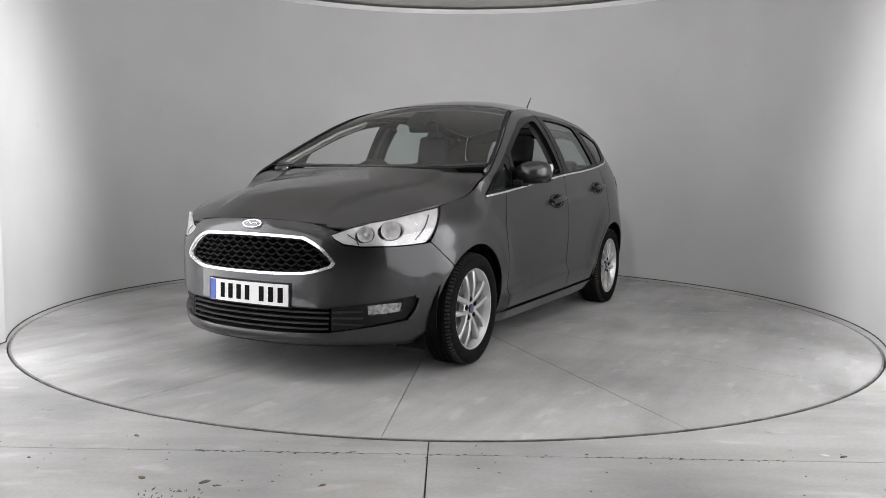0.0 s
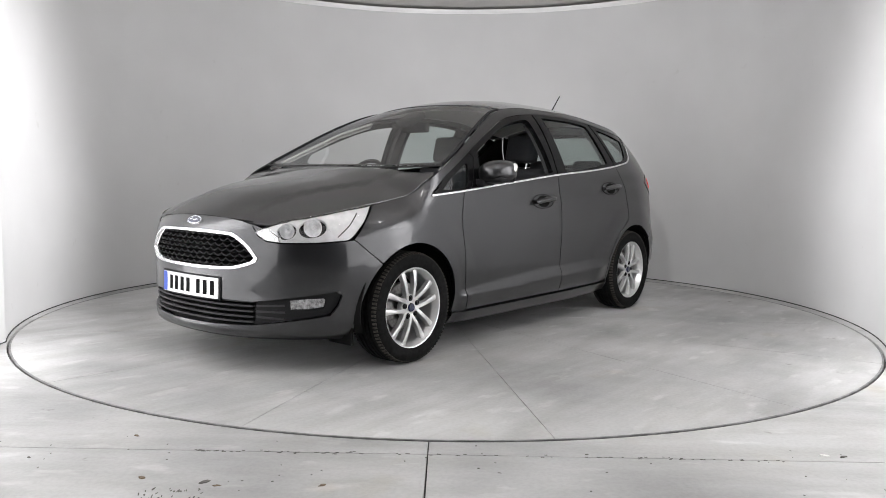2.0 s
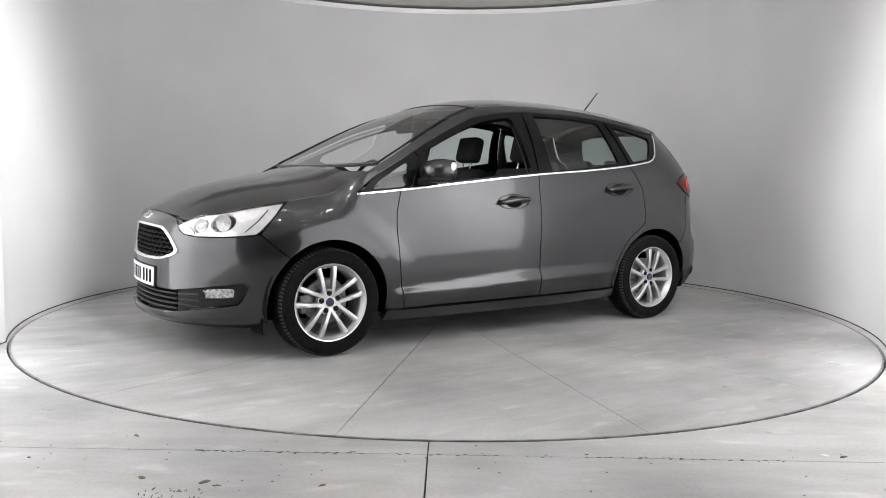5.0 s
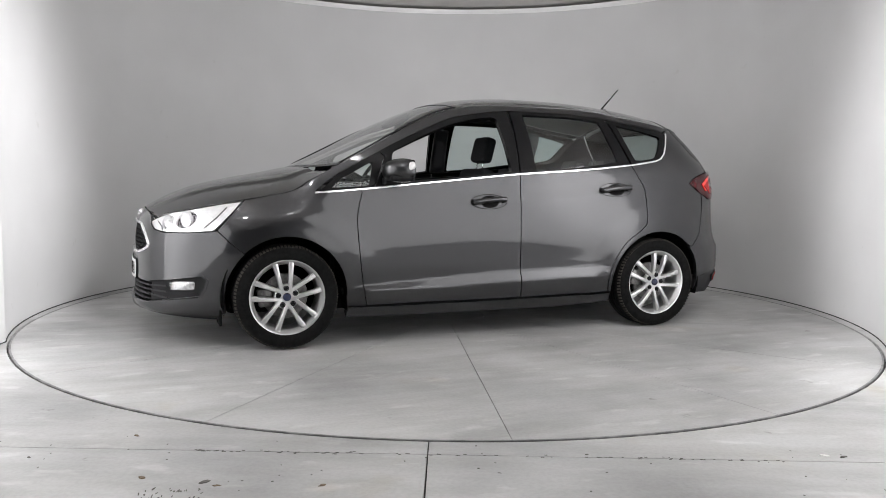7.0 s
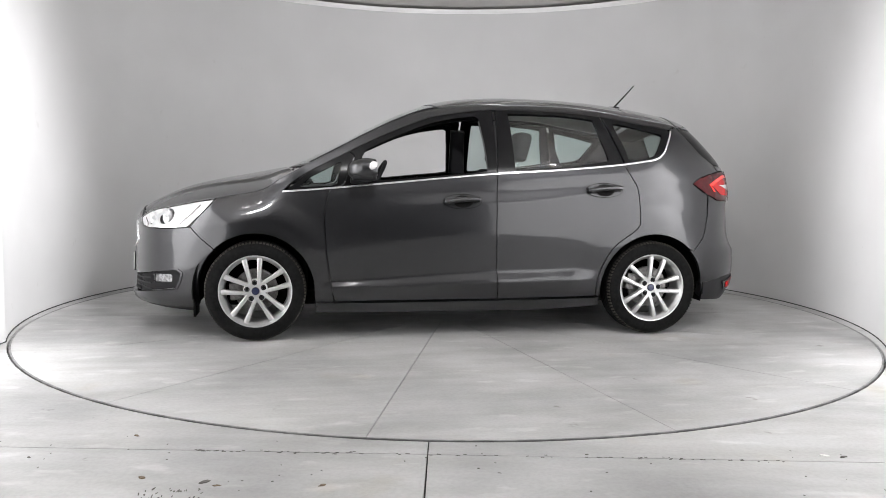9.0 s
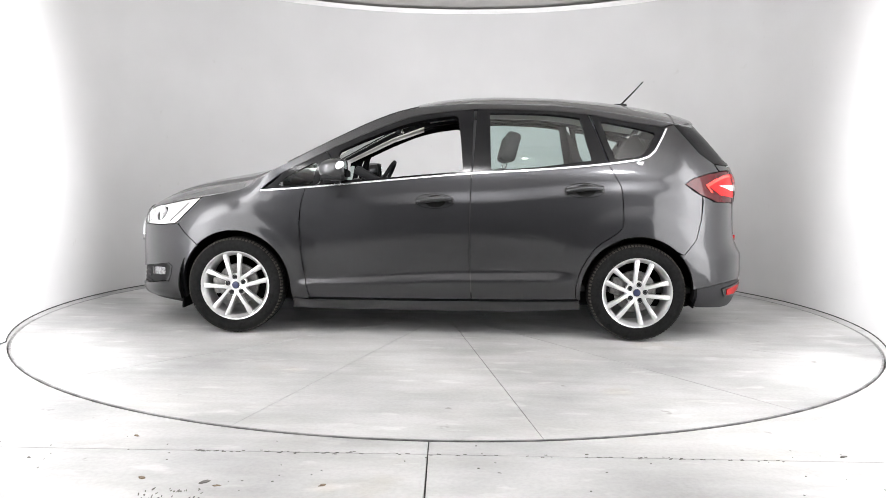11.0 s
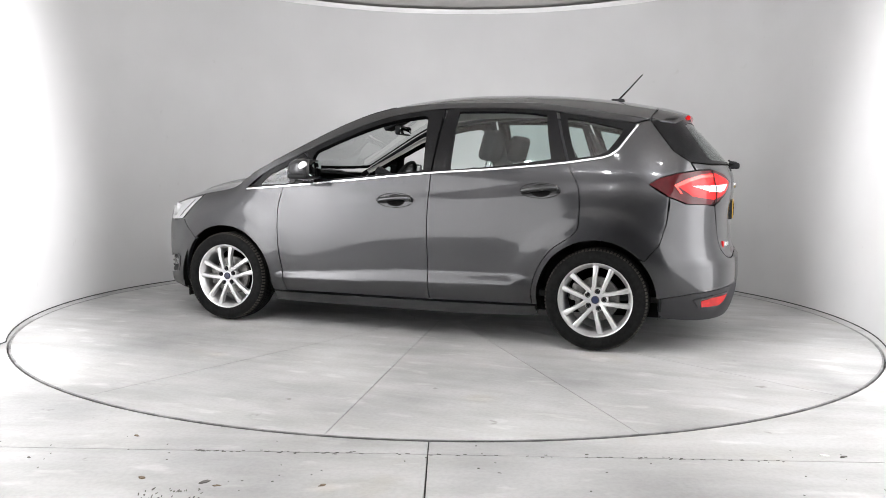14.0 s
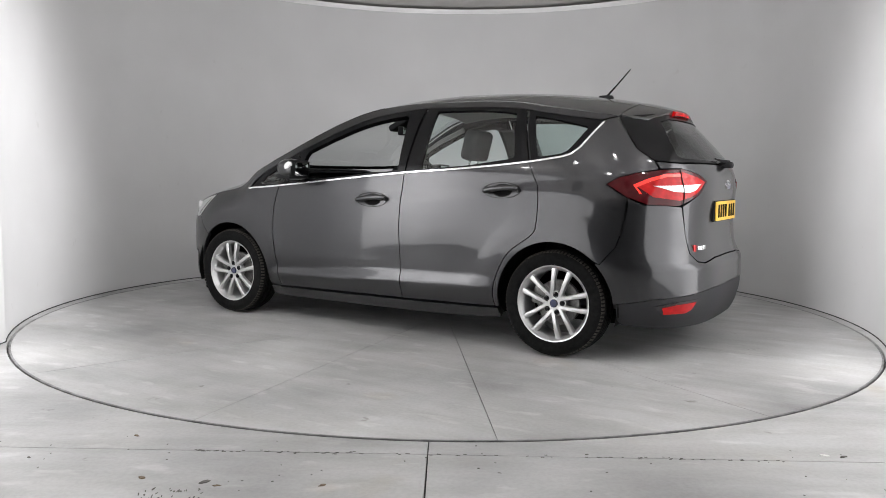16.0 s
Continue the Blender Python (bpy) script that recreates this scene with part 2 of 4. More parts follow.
def bonnet(x, y):
    e, w = edge_z(x), edge_y(x)
    z = e + (bonnet_z(x) - e) * (1 - min(1.2, abs(y) / w) ** 2.2)
    line = 0.36 + 0.20 * ease(2.05, 1.15, x)
    z += 0.014 * ease(2.1, 1.8, x) * ease(line + 0.035, line - 0.03, abs(y))
    return Vector((x, y, z))


# ---- mesh helpers ----
def thing(name, label, category, kind="", group=""):
    return tagged(new(name), label, category, group, kind)


def add(name, verts, faces, material, parent=None, label="", smooth=True, normals=None):
    me = bpy.data.meshes.new(name)
    me.from_pydata([tuple(v) for v in verts], [], faces)
    me.materials.append(material)
    me.shade_smooth() if smooth else me.shade_flat()
    if normals:
        me.normals_split_custom_set_from_vertices([tuple(n) for n in normals])
    ob = new(name, me)
    ob.parent = parent
    return tagged(ob, label)


def part(name, bm, material, parent, label="", smooth=False):
    me = bpy.data.meshes.new(name)
    bmesh.ops.recalc_face_normals(bm, faces=bm.faces)
    bm.to_mesh(me)
    bm.free()
    me.materials.append(material)
    if smooth:
        me.shade_smooth()
        me.set_sharp_from_angle(angle=radians(38))
    ob = new(name, me)
    ob.parent = parent
    return tagged(ob, label)


def box(bm, x0, x1, y0, y1, z0, z1, bevel=0.0, seg=2, m=None):
    r = bmesh.ops.create_cube(bm, size=1)
    vs = r["verts"]
    for v in vs:
        v.co = Vector((x0 + (v.co.x + 0.5) * (x1 - x0), y0 + (v.co.y + 0.5) * (y1 - y0), z0 + (v.co.z + 0.5) * (z1 - z0)))
        if m:
            v.co = m @ v.co
    if bevel:
        es = list({e for v in vs for e in v.link_edges})
        bmesh.ops.bevel(bm, geom=es, offset=bevel, segments=seg, affect="EDGES", profile=0.6)
    return bm


def boxed(name, material, parent, size, bevel=0.0, seg=2, m=None, label="", smooth=True):
    return part(name, box(bmesh.new(), *size, bevel, seg, m), material, parent, label, smooth)


def tube(bm, points, radius, sides=8):
    """A round bar along points."""
    pts = [Vector(p) for p in points]
    rings = []
    for i, p in enumerate(pts):
        d = (pts[min(i + 1, len(pts) - 1)] - pts[max(i - 1, 0)]).normalized()
        a = d.orthogonal().normalized() if i == 0 else (a - d * a.dot(d)).normalized()
        b = d.cross(a)
        r = radius[i] if isinstance(radius, (list, tuple)) else radius
        rings.append([bm.verts.new(p + r * (a * math.cos(2 * math.pi * k / sides) + b * math.sin(2 * math.pi * k / sides))) for k in range(sides)])
    for r0, r1 in zip(rings, rings[1:]):
        for k in range(sides):
            bm.faces.new((r0[k], r0[(k + 1) % sides], r1[(k + 1) % sides], r1[k]))
    bm.faces.new(rings[0])
    bm.faces.new(rings[-1])
    return bm


def revolve(bm, profile, sides=64):
    """A closed profile of (radius, y) spun round the y axis."""
    rings = [[bm.verts.new((r * math.cos(2 * math.pi * k / sides), y, r * math.sin(2 * math.pi * k / sides))) for k in range(sides)] for r, y in profile]
    for r0, r1 in zip(rings, rings[1:]):
        for k in range(sides):
            bm.faces.new((r0[k], r0[(k + 1) % sides], r1[(k + 1) % sides], r1[k]))
    return bm


def curve(points, n=6):
    """A smooth line through points."""
    p = [points[0], *points, points[-1]]
    out = []
    for i in range(1, len(p) - 2):
        for k in range(n):
            t = k / n
            out.append(tuple(0.5 * (2 * b + (c - a) * t + (2 * a - 5 * b + 4 * c - d) * t * t + (3 * b - a - 3 * c + d) * t**3)
                             for a, b, c, d in zip(p[i - 1], p[i], p[i + 1], p[i + 2])))
    return out + [points[-1]]


def arc(cx, cz, r, a0, a1, n=24):
    return [(cx + r * math.cos(radians(a0 + (a1 - a0) * k / n)), cz + r * math.sin(radians(a0 + (a1 - a0) * k / n))) for k in range(n + 1)]


def resampled(poly, step):
    out = []
    for a, b in zip(poly, poly[1:] + poly[:1]):
        d = math.dist(a, b)
        if d < 1e-5:
            continue
        n = max(1, math.ceil(d / step))
        out += [(a[0] + (b[0] - a[0]) * k / n, a[1] + (b[1] - a[1]) * k / n) for k in range(n)]
    return out


def area(poly):
    return sum(a[0] * b[1] - b[0] * a[1] for a, b in zip(poly, poly[1:] + poly[:1])) / 2


def inset(poly, d):
    """The polygon drawn in by d, which is positive inwards for a ring that runs against the clock."""
    out, n = [], len(poly)
    for i in range(n):
        (ax, ay), (bx, by), (cx, cy) = poly[i - 1], poly[i], poly[(i + 1) % n]
        u, v = Vector((bx - ax, by - ay)).normalized(), Vector((cx - bx, cy - by)).normalized()
        nrm = Vector((-u.y - v.y, u.x + v.x))
        if nrm.length > 1e-6:
            nrm.normalize()
        out.append((bx + nrm.x * d, by + nrm.y * d))
    return out


def inside(px, py, poly):
    x, y = np.array([p[0] for p in poly]), np.array([p[1] for p in poly])
    x2, y2 = np.roll(x, -1), np.roll(y, -1)
    hit = np.zeros(len(px), bool)
    for a, b, c, d in zip(x, y, x2, y2):
        if b != d:
            hit ^= ((b > py) != (d > py)) & (px < (c - a) * (py - b) / (d - b) + a)
    return hit


def panel(name, poly, form, material, parent, holes=(), step=0.05, thick=0.014, gap=0.003, out=0.0, mirror=False, label="", shadow=True, ground=False):
    """A skin on a form(a, b), cut to a polygon with holes, with turned-in edges; lies out metres proud of the form."""
    from mathutils.geometry import delaunay_2d_cdt
    rings = []
    for k, ring in enumerate([poly, *holes]):
        ring = resampled(ring, step)
        if (area(ring) > 0) != (k == 0):
            ring = ring[::-1]
        rings.append(inset(ring, gap))
    xs, ys = [p[0] for p in rings[0]], [p[1] for p in rings[0]]
    gx, gy = np.meshgrid(np.arange(min(xs) + step / 2, max(xs), step), np.arange(min(ys) + step / 2, max(ys), step))
    gx, gy = gx.ravel(), gy.ravel()
    keep = inside(gx, gy, rings[0])
    for h in rings[1:]:
        keep &= ~inside(gx, gy, h)
    edge = np.array([p for r in rings for p in r])
    gx, gy = gx[keep], gy[keep]
    if len(gx):
        near = np.array([np.min((edge[:, 0] - x) ** 2 + (edge[:, 1] - y) ** 2) for x, y in zip(gx, gy)])
        gx, gy = gx[near > (0.42 * step) ** 2], gy[near > (0.42 * step) ** 2]
    pts, edges, base = [], [], 0
    for r in rings:
        pts += r
        edges += [(base + i, base + (i + 1) % len(r)) for i in range(len(r))]
        base += len(r)
    pts += list(zip(gx.tolist(), gy.tolist()))
    v2, _, tris, _, _, _ = delaunay_2d_cdt([Vector(p) for p in pts], edges, [], 0, 1e-6)
    cx = np.array([sum(v2[i].x for i in t) / 3 for t in tris])
    cy = np.array([sum(v2[i].y for i in t) / 3 for t in tris])
    ok = inside(cx, cy, rings[0])
    for h in rings[1:]:
        ok &= ~inside(cx, cy, h)
    tris = [t for t, k in zip(tris, ok) if k]

    def spot(a, b):
        e = 0.0015
        p = form(a, b)
        n = (form(a + e, b) - form(a - e, b)).cross(form(a, b + e) - form(a, b - e)).normalized()
        if (n.z if ground else n.dot(p - Vector((max(-1.0, min(1.0, p.x)), 0, 0.55)))) < 0:
            n = -n
        return p + n * out, n
    verts, normals = [], []
    for v in v2:
        p, n = spot(v.x, v.y)
        verts.append(p), normals.append(n)
    faces = []
    for t in tris:
        a, b, c = (verts[i] for i in t)
        up = (b - a).cross(c - a).dot(normals[t[0]]) > 0
        faces.append(tuple(t) if up else tuple(t)[::-1])
    for r in rings:
        ring = [spot(*p) for p in r]
        n0 = len(verts)
        for i, (p, n) in enumerate(ring):
            d = ring[(i + 1) % len(ring)][0] - ring[i - 1][0]
            s = d.cross(n).normalized()
            verts += [p, p - n * thick]
            normals += [(s + n * 0.6).normalized(), s]
        m = len(ring)
        for i in range(m):
            j = (i + 1) % m
            faces.append((n0 + 2 * i, n0 + 2 * i + 1, n0 + 2 * j + 1, n0 + 2 * j))
    made = []
    for flip in ((False, True) if mirror else (False,)):
        if flip:
            verts = [Vector((v.x, -v.y, v.z)) for v in verts]
            normals = [Vector((n.x, -n.y, n.z)) for n in normals]
            faces = [f[::-1] for f in faces]
        ob = add(name, verts, faces, material, parent[1] if flip and isinstance(parent, tuple) else parent[0] if isinstance(parent, tuple) else parent,
                 label, True, normals)
        ob.visible_shadow = shadow
        made.append(ob)
    return made if mirror else made[0]


def ribbon(pts, width):
    """The outline of a band of that width along a line."""
    up, down = [], []
    for i, p in enumerate(pts):
        a, b = pts[max(i - 1, 0)], pts[min(i + 1, len(pts) - 1)]
        d = Vector((b[0] - a[0], b[1] - a[1])).normalized()
        up.append((p[0] - d.y * width / 2, p[1] + d.x * width / 2))
        down.append((p[0] + d.y * width / 2, p[1] - d.x * width / 2))
    return up + down[::-1]


def plane_form(a, b):
    return Vector((a, b, 0.0))


# ---- the photo booth ----
TABLE_R, TABLE_X, TABLE_Y = 2.973, -0.008, 0.011
WALL_R, WALL_Y, TOP = 3.06, 0.14, 2.885


def booth():
    sub = boxed("ground", JOINT, None, (-6.5, 6.5, -10, 6, -0.30, -0.028), smooth=False)
    tagged(sub, "dark bedding below the concrete slabs", "ground", kind="structure")
    floor = thing("floor", "smooth grey stained concrete floor with straight joints", "floor", "structure")
    ring_l = arc(TABLE_X, TABLE_Y, TABLE_R + 0.007, 268.9, 190, 30) + arc(TABLE_X, TABLE_Y, TABLE_R - 0.002, 187, 90, 36)
    ring_r = arc(TABLE_X, TABLE_Y, TABLE_R + 0.007, 268.9, 350, 30) + arc(TABLE_X, TABLE_Y, TABLE_R - 0.002, 353, 450, 36)
    j = lambda x: -3.118 - 0.004 * x
    for poly in ([(-0.066, j(0))] + ring_l + [(0, 5.9), (-6.4, 5.9), (-6.4, j(-6.4))],
                 [(-0.066, j(0))] + ring_r + [(0, 5.9), (6.4, 5.9), (6.4, j(6.4))],
                 [(-0.066, j(0)), (-6.4, j(-6.4)), (-6.4, -9.9), (-0.066, -9.9)],
                 [(-0.066, j(0)), (6.4, j(6.4)), (6.4, -9.9), (-0.066, -9.9)]):
        panel("slab", poly, plane_form, CONCRETE, floor, ground=True, step=0.4, thick=0.028, gap=0.0035)

    th, arm = 0.10, 6.6
    bend = 27
    turns = [radians(-bend + (180 + 2 * bend) * k / 120) for k in range(121)]
    line = [(WALL_R * math.cos(turns[0]), -arm, 1, 0)] + [(WALL_R * math.cos(a), WALL_Y + WALL_R * math.sin(a), math.cos(a), math.sin(a)) for a in turns]
    line += [(WALL_R * math.cos(turns[-1]), -arm, -1, 0)]
    for nm, near, far, z0, z1, mat_, label in (("wall_curved", 0, th, -0.005, TOP, WALL, "white painted curved plaster wall of a photo booth"),
                                               ("trim", -0.012, th + 0.002, TOP, TOP + 0.05, TRIM_WHITE, "white capping strip along the curved wall"),
                                               ("baseboard", -0.006, -0.001, 0.0, 0.007, JOINT, "dark dirty sealing strip along the foot of the wall")):
        verts = [(x + u * d, y + v * d, z) for x, y, u, v in line for d, z in ((near, z0), (near, z1), (far, z1), (far, z0))]
        faces = [(4 * k + i, 4 * k + (i + 1) % 4, 4 * k + 4 + (i + 1) % 4, 4 * k + 4 + i) for k in range(len(line) - 1) for i in range(4)]
        faces += [(3, 2, 1, 0), tuple(4 * len(line) - 4 + i for i in range(4))]
        me = bmesh.new()
        vs = [me.verts.new(v) for v in verts]
        for f in faces:
            me.faces.new([vs[i] for i in f])
        tagged(part(nm, me, mat_, None, "", True), label, "wall" if z0 < 1 else "trim", kind="structure")
    tagged(boxed("ceiling", CEILING, None, (-6.5, 6.5, -10, 6, 2.965, 3.1), smooth=False), "plain off-white ceiling boards above the booth", "ceiling", kind="structure")
    for nm, size in (("wall_south", (-6.5, 6.5, -10.1, -10, 0, 2.965)), ("wall_north", (-6.5, 6.5, 6, 6.1, 0, 2.965)),
                     ("wall_east", (6.5, 6.6, -10, 6, 0, 2.965)), ("wall_west", (-6.6, -6.5, -10, 6, 0, 2.965))):
        tagged(boxed(nm, HALL, None, size, smooth=False), "dark grey plain wall of the hall", "wall", kind="structure")


# Unseen panel, added for fill light and for the car's reflections.
def added_light_panel(m, w=0.42, h=2.70):
    t = thing("added_light_panel", "large unseen diffuser light panel added on the booth's side wall", "studio light", group="booth side lights")
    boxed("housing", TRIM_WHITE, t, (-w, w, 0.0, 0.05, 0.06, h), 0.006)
    boxed("diffuser", FILL_GLOW, t, (0.006 - w, w - 0.006, -0.012, 0.004, 0.07, h - 0.01), 0.003)
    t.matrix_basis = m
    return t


def added_wash_light(eye, target, watts, cone, narrow=1.0, size=0.06):
    """A focused spotlight added unseen under the ceiling for wall glow, and its lamp."""
    t = thing("spotlight", "unseen black spotlight added under the ceiling to brighten the wall", "studio light", group="booth spotlights")
    m = look(eye, target)
    bm = bmesh.new()
    revolve(bm, [(0.0, -0.30), (0.09, -0.30), (0.12, -0.26), (0.13, -0.04), (0.14, -0.03), (0.14, 0.0), (0.125, 0.0), (0.12, -0.05), (0.0, -0.055)], 28)
    bmesh.ops.transform(bm, matrix=m @ pose(0, 0, 0, -90), verts=bm.verts)
    part("housing", bm, BLACK, t, "black lamp housing", True)
    back_end = m @ Vector((0, 0, 0.16))
    boxed("hanger", BLACK, t, (back_end.x - 0.015, back_end.x + 0.015, back_end.y - 0.015, back_end.y + 0.015, back_end.z, 2.965), 0.004)
    data = bpy.data.lights.new("wash", "SPOT")
    data.energy, data.spot_size, data.spot_blend, data.shadow_soft_size = watts, radians(cone), 1.0, size
    data.color = (1.0, 0.99, 1.0)
    lamp = new("wash_lamp", data)
    lamp.matrix_basis = look(Vector(eye) + (Vector(target) - Vector(eye)).normalized() * 0.02, target) @ Matrix.Diagonal((narrow, 1, 1, 1))
    return t


def ceiling_light(m):
    t = thing("ceiling_light", "small square white ceiling spotlight", "ceiling light", group="booth lights")
    boxed("frame", TRIM_WHITE, t, (-0.055, 0.055, -0.055, 0.055, -0.03, 0.0), 0.004)
    boxed("diffuser", GLOW_TOP, t, (-0.035, 0.035, -0.035, 0.035, -0.036, -0.028), 0.002)
    t.matrix_basis = m
    return t


def turntable():
    t = thing("turntable", "round grey concrete car turntable with a dark steel rim", "turntable")
    sectors, first = 14, 22.6
    d = 360 / sectors
    for k in range(sectors):
        a = first + d * k
        poly = arc(0, 0, TABLE_R - 0.010, a, a + d, 16) + arc(0, 0, 0.30, a + d, a, 5)
        panel("plate", poly, plane_form, DISC, t, ground=True, step=0.32, thick=0.024, gap=0.0026)
    panel("centre_plate", arc(0, 0, 0.298, 0, 360, 40)[:-1], plane_form, DISC, t, ground=True, step=0.15, thick=0.024)
    bm = bmesh.new()
    prof = [(TABLE_R - 0.0125, -0.026), (TABLE_R - 0.0125, 0.002), (TABLE_R, 0.002), (TABLE_R, -0.026)]
    rings = [[bm.verts.new((r * math.cos(2 * math.pi * k / 160), r * math.sin(2 * math.pi * k / 160), z)) for r, z in prof] for k in range(160)]
    for p, q in zip(rings, rings[1:] + rings[:1]):
        for k in range(4):
            bm.faces.new((p[k], p[(k + 1) % 4], q[(k + 1) % 4], q[k]))
    part("rim", bm, STEEL, t, "dark steel rim")
    return t


# ---- the car ----
def above(line, d):
    return [(x, z + d) for x, z in line]


BELT = [(1.154 - 0.0614 * k, belt_z(1.154 - 0.0614 * k)) for k in range(41)]
DOOR_FRONT = [(0.855, 0.973), (0.885, 0.86), (0.894, 0.753), (0.879, 0.554), (0.854, 0.372), (0.829, 0.245)]
DOOR_MID = [(-0.232, 1.078), (-0.226, 0.90), (-0.224, 0.739), (-0.232, 0.45), (-0.243, 0.252)]
DOOR_REAR = curve([(-1.120, 1.152), (-1.165, 1.07), (-1.205, 0.985), (-1.215, 0.80), (-1.19, 0.72), (-1.044, 0.612), (-0.96, 0.48), (-0.925, 0.358), (-0.93, 0.264)], 5)
LIGHT_TOP = [(1.568, 0.902), (1.70, 0.880), (1.83, 0.853), (1.90, 0.838), (1.985, 0.81), (2.045, 0.785), (2.085, 0.762)]
WINDOW_TOP = curve([(1.15, 0.958), (1.014, 1.062), (0.753, 1.198), (0.65, 1.252), (0.43, 1.352), (0.169, 1.452), (-0.154, 1.503), (-0.347, 1.512), (-0.721, 1.507),
                    (-0.963, 1.488), (-1.065, 1.472), (-1.30, 1.432), (-1.50, 1.405)], 4)


def between(line, x0, x1):
    """The stretch of a line, as points of x and height, from x0 to x1."""
    s = sorted(line)
    f = lut(s)
    n = max(2, int(abs(x1 - x0) / 0.05))
    return [(x0 + (x1 - x0) * k / n, f(x0 + (x1 - x0) * k / n)) for k in range(n + 1)]


def oval(cx, cy, rx, ry, n=28):
    return [(cx + rx * math.cos(2 * math.pi * k / n), cy + ry * math.sin(2 * math.pi * k / n)) for k in range(n)]


def sided(pts):
    """A ring that mirrors a half ring, given from the middle's top to the middle's bottom."""
    return pts + [(-a, b) for a, b in reversed(pts) if abs(a) > 1e-4]


def both(pts):
    """The same for a half ring over the plan, given from the middle to the middle."""
    return pts + [(a, -b) for a, b in reversed(pts) if abs(b) > 1e-4]


def body(car):
    L = "dark grey metallic panel with soft reflections"
    # flanks
    fender = ([(1.725, 0.722), (1.66, 0.655), (1.596, 0.604)] + arc(WHEEL_X, WHEEL_R, ARCH, 47, 184, 26) + [(0.945, 0.215), (0.90, 0.215), (0.84, 0.24)]
              + curve(DOOR_FRONT[::-1], 4) + between(BELT, 0.88, 1.15) + [(1.148, 0.965), (1.06, 1.038), (1.10, 1.062), (1.17, 1.03), (1.22, 0.99), (1.265, 0.966), (1.31, 0.95), (1.44, 0.925), (1.562, 0.901), (1.64, 0.82)])
    panel("front_wing", fender, flank, PAINT, car, mirror=True, step=0.020, gap=0.0028, label=L)
    door = curve(DOOR_FRONT, 4) + [(0.5, 0.248), (0.1, 0.25)] + DOOR_MID[::-1] + between(BELT, -0.20, 0.83)
    f_doors = panel("front_door", door, flank, PAINT, car, mirror=True, step=0.016, gap=0.0034, label=L)
    door = DOOR_MID + [(-0.6, 0.258)] + DOOR_REAR[::-1] + between(BELT, -1.09, -0.26)
    r_doors = panel("rear_door", door, flank, PAINT, car, mirror=True, step=0.016, gap=0.0034, label=L)
    quarter = (DOOR_REAR + [(-0.955, 0.262)] + arc(-WHEEL_X, WHEEL_R, ARCH, 352, 492, 26)
               + [(-1.611, 0.571), (-1.693, 0.67), (-1.727, 0.80), (-1.735, 0.952), (-1.675, 0.985), (-1.615, 1.028), (-1.673, 1.067), (-1.773, 1.097), (-1.87, 1.115), (-1.84, 1.165),
                  (-1.741, 1.231), (-1.66, 1.331), (-1.586, 1.425), (-1.53, 1.412)] + [(-1.522, 1.388), (-1.47, 1.30), (-1.43, 1.238), (-1.385, 1.20), (-1.33, 1.183), (-1.22, 1.168)])
    panel("rear_wing", quarter, flank, PAINT, car, mirror=True, step=0.020, gap=0.0028, label=L)
    sill = [(0.94, 0.243), (0.5, 0.243), (0, 0.246), (-0.5, 0.252), (-0.95, 0.262), (-0.96, 0.20), (-0.5, 0.175), (0.5, 0.172), (0.95, 0.175)]
    panel("sill", sill, flank, PAINT, car, mirror=True, out=0.012, thick=0.05, label="dark grey lower sill")
    rail = between(WINDOW_TOP, 1.15, -1.50) + [(-1.586, 1.432)] + [(x, rail_z(x)) for x in [-1.55 + 0.065 * k for k in range(41)]] + [(1.13, 1.055), (1.165, 0.995)]
    panel("roof_rail", rail, flank, PAINT, car, mirror=True, step=0.03, label=L)
    # top
    edge = lambda x: flank_y(x, rail_z(x))
    xs = [0.13 - 0.0715 * k for k in range(25)]
    roof = [(0.17, 0)] + [(0.165, 0.2), (0.15, 0.4)] + [(x, edge(x)) for x in xs] + [(-1.60, 0.40), (-1.605, 0.0)]
    panel("roof", both(roof), top, PAINT, car, step=0.05, label=L)
    xs = [0.985 - 0.05 * k for k in range(18)]
    screen = [(1.115, 0), (1.11, 0.2), (1.09, 0.42), (1.05, 0.62)] + [(x, edge(x) - 0.022) for x in xs] + [(0.152, 0.4), (0.168, 0.2), (0.173, 0)]
    panel("windscreen", both(screen), top, GLASS, car, step=0.07, thick=0.005, out=-0.004, label="clear laminated windscreen", shadow=False)
    band = ribbon([(1.11, 0), (1.105, 0.2), (1.085, 0.42), (1.045, 0.62), (0.985, edge(0.985) - 0.03)], 0.05)
    panel("screen_border", band, top, GLOSS_BLACK, car, mirror=True, step=0.06, thick=0.003, out=-0.006, gap=0)
    band = ribbon([(0.16, 0), (0.155, 0.2), (0.138, 0.40), (0.12, edge(0.12) - 0.04)], 0.05)
    panel("screen_border", band, top, GLOSS_BLACK, car, mirror=True, step=0.06, thick=0.003, out=-0.006, gap=0)
    side = [(x, edge(x) - 0.024) for x in xs]
    panel("screen_seal", ribbon(side, 0.018), top, BLACK, car, mirror=True, step=0.05, thick=0.008, gap=0, out=0.004)
    ez = [1.19, 1.25, 1.31, 1.44, 1.57, 1.70, 1.83, 1.90, 1.985, 2.04]
    hood = [(1.15, 0), (1.143, 0.3), (1.115, 0.55), (1.06, 0.72), (1.05, 0.80), (1.10, 0.835)] + [(x, edge_y(x) - 0.002) for x in ez] + [(2.075, 0.42), (2.10, 0.234), (2.108, 0)]
    panel("bonnet", both(hood), bonnet, PAINT, car, step=0.034, gap=0.003, label=L)
    cowl = lambda x, y: Vector((x, y, 1.062 + 0.035 * ease(1.22, 1.0, x) - 0.075 * (abs(y) / 0.8) ** 2.4))
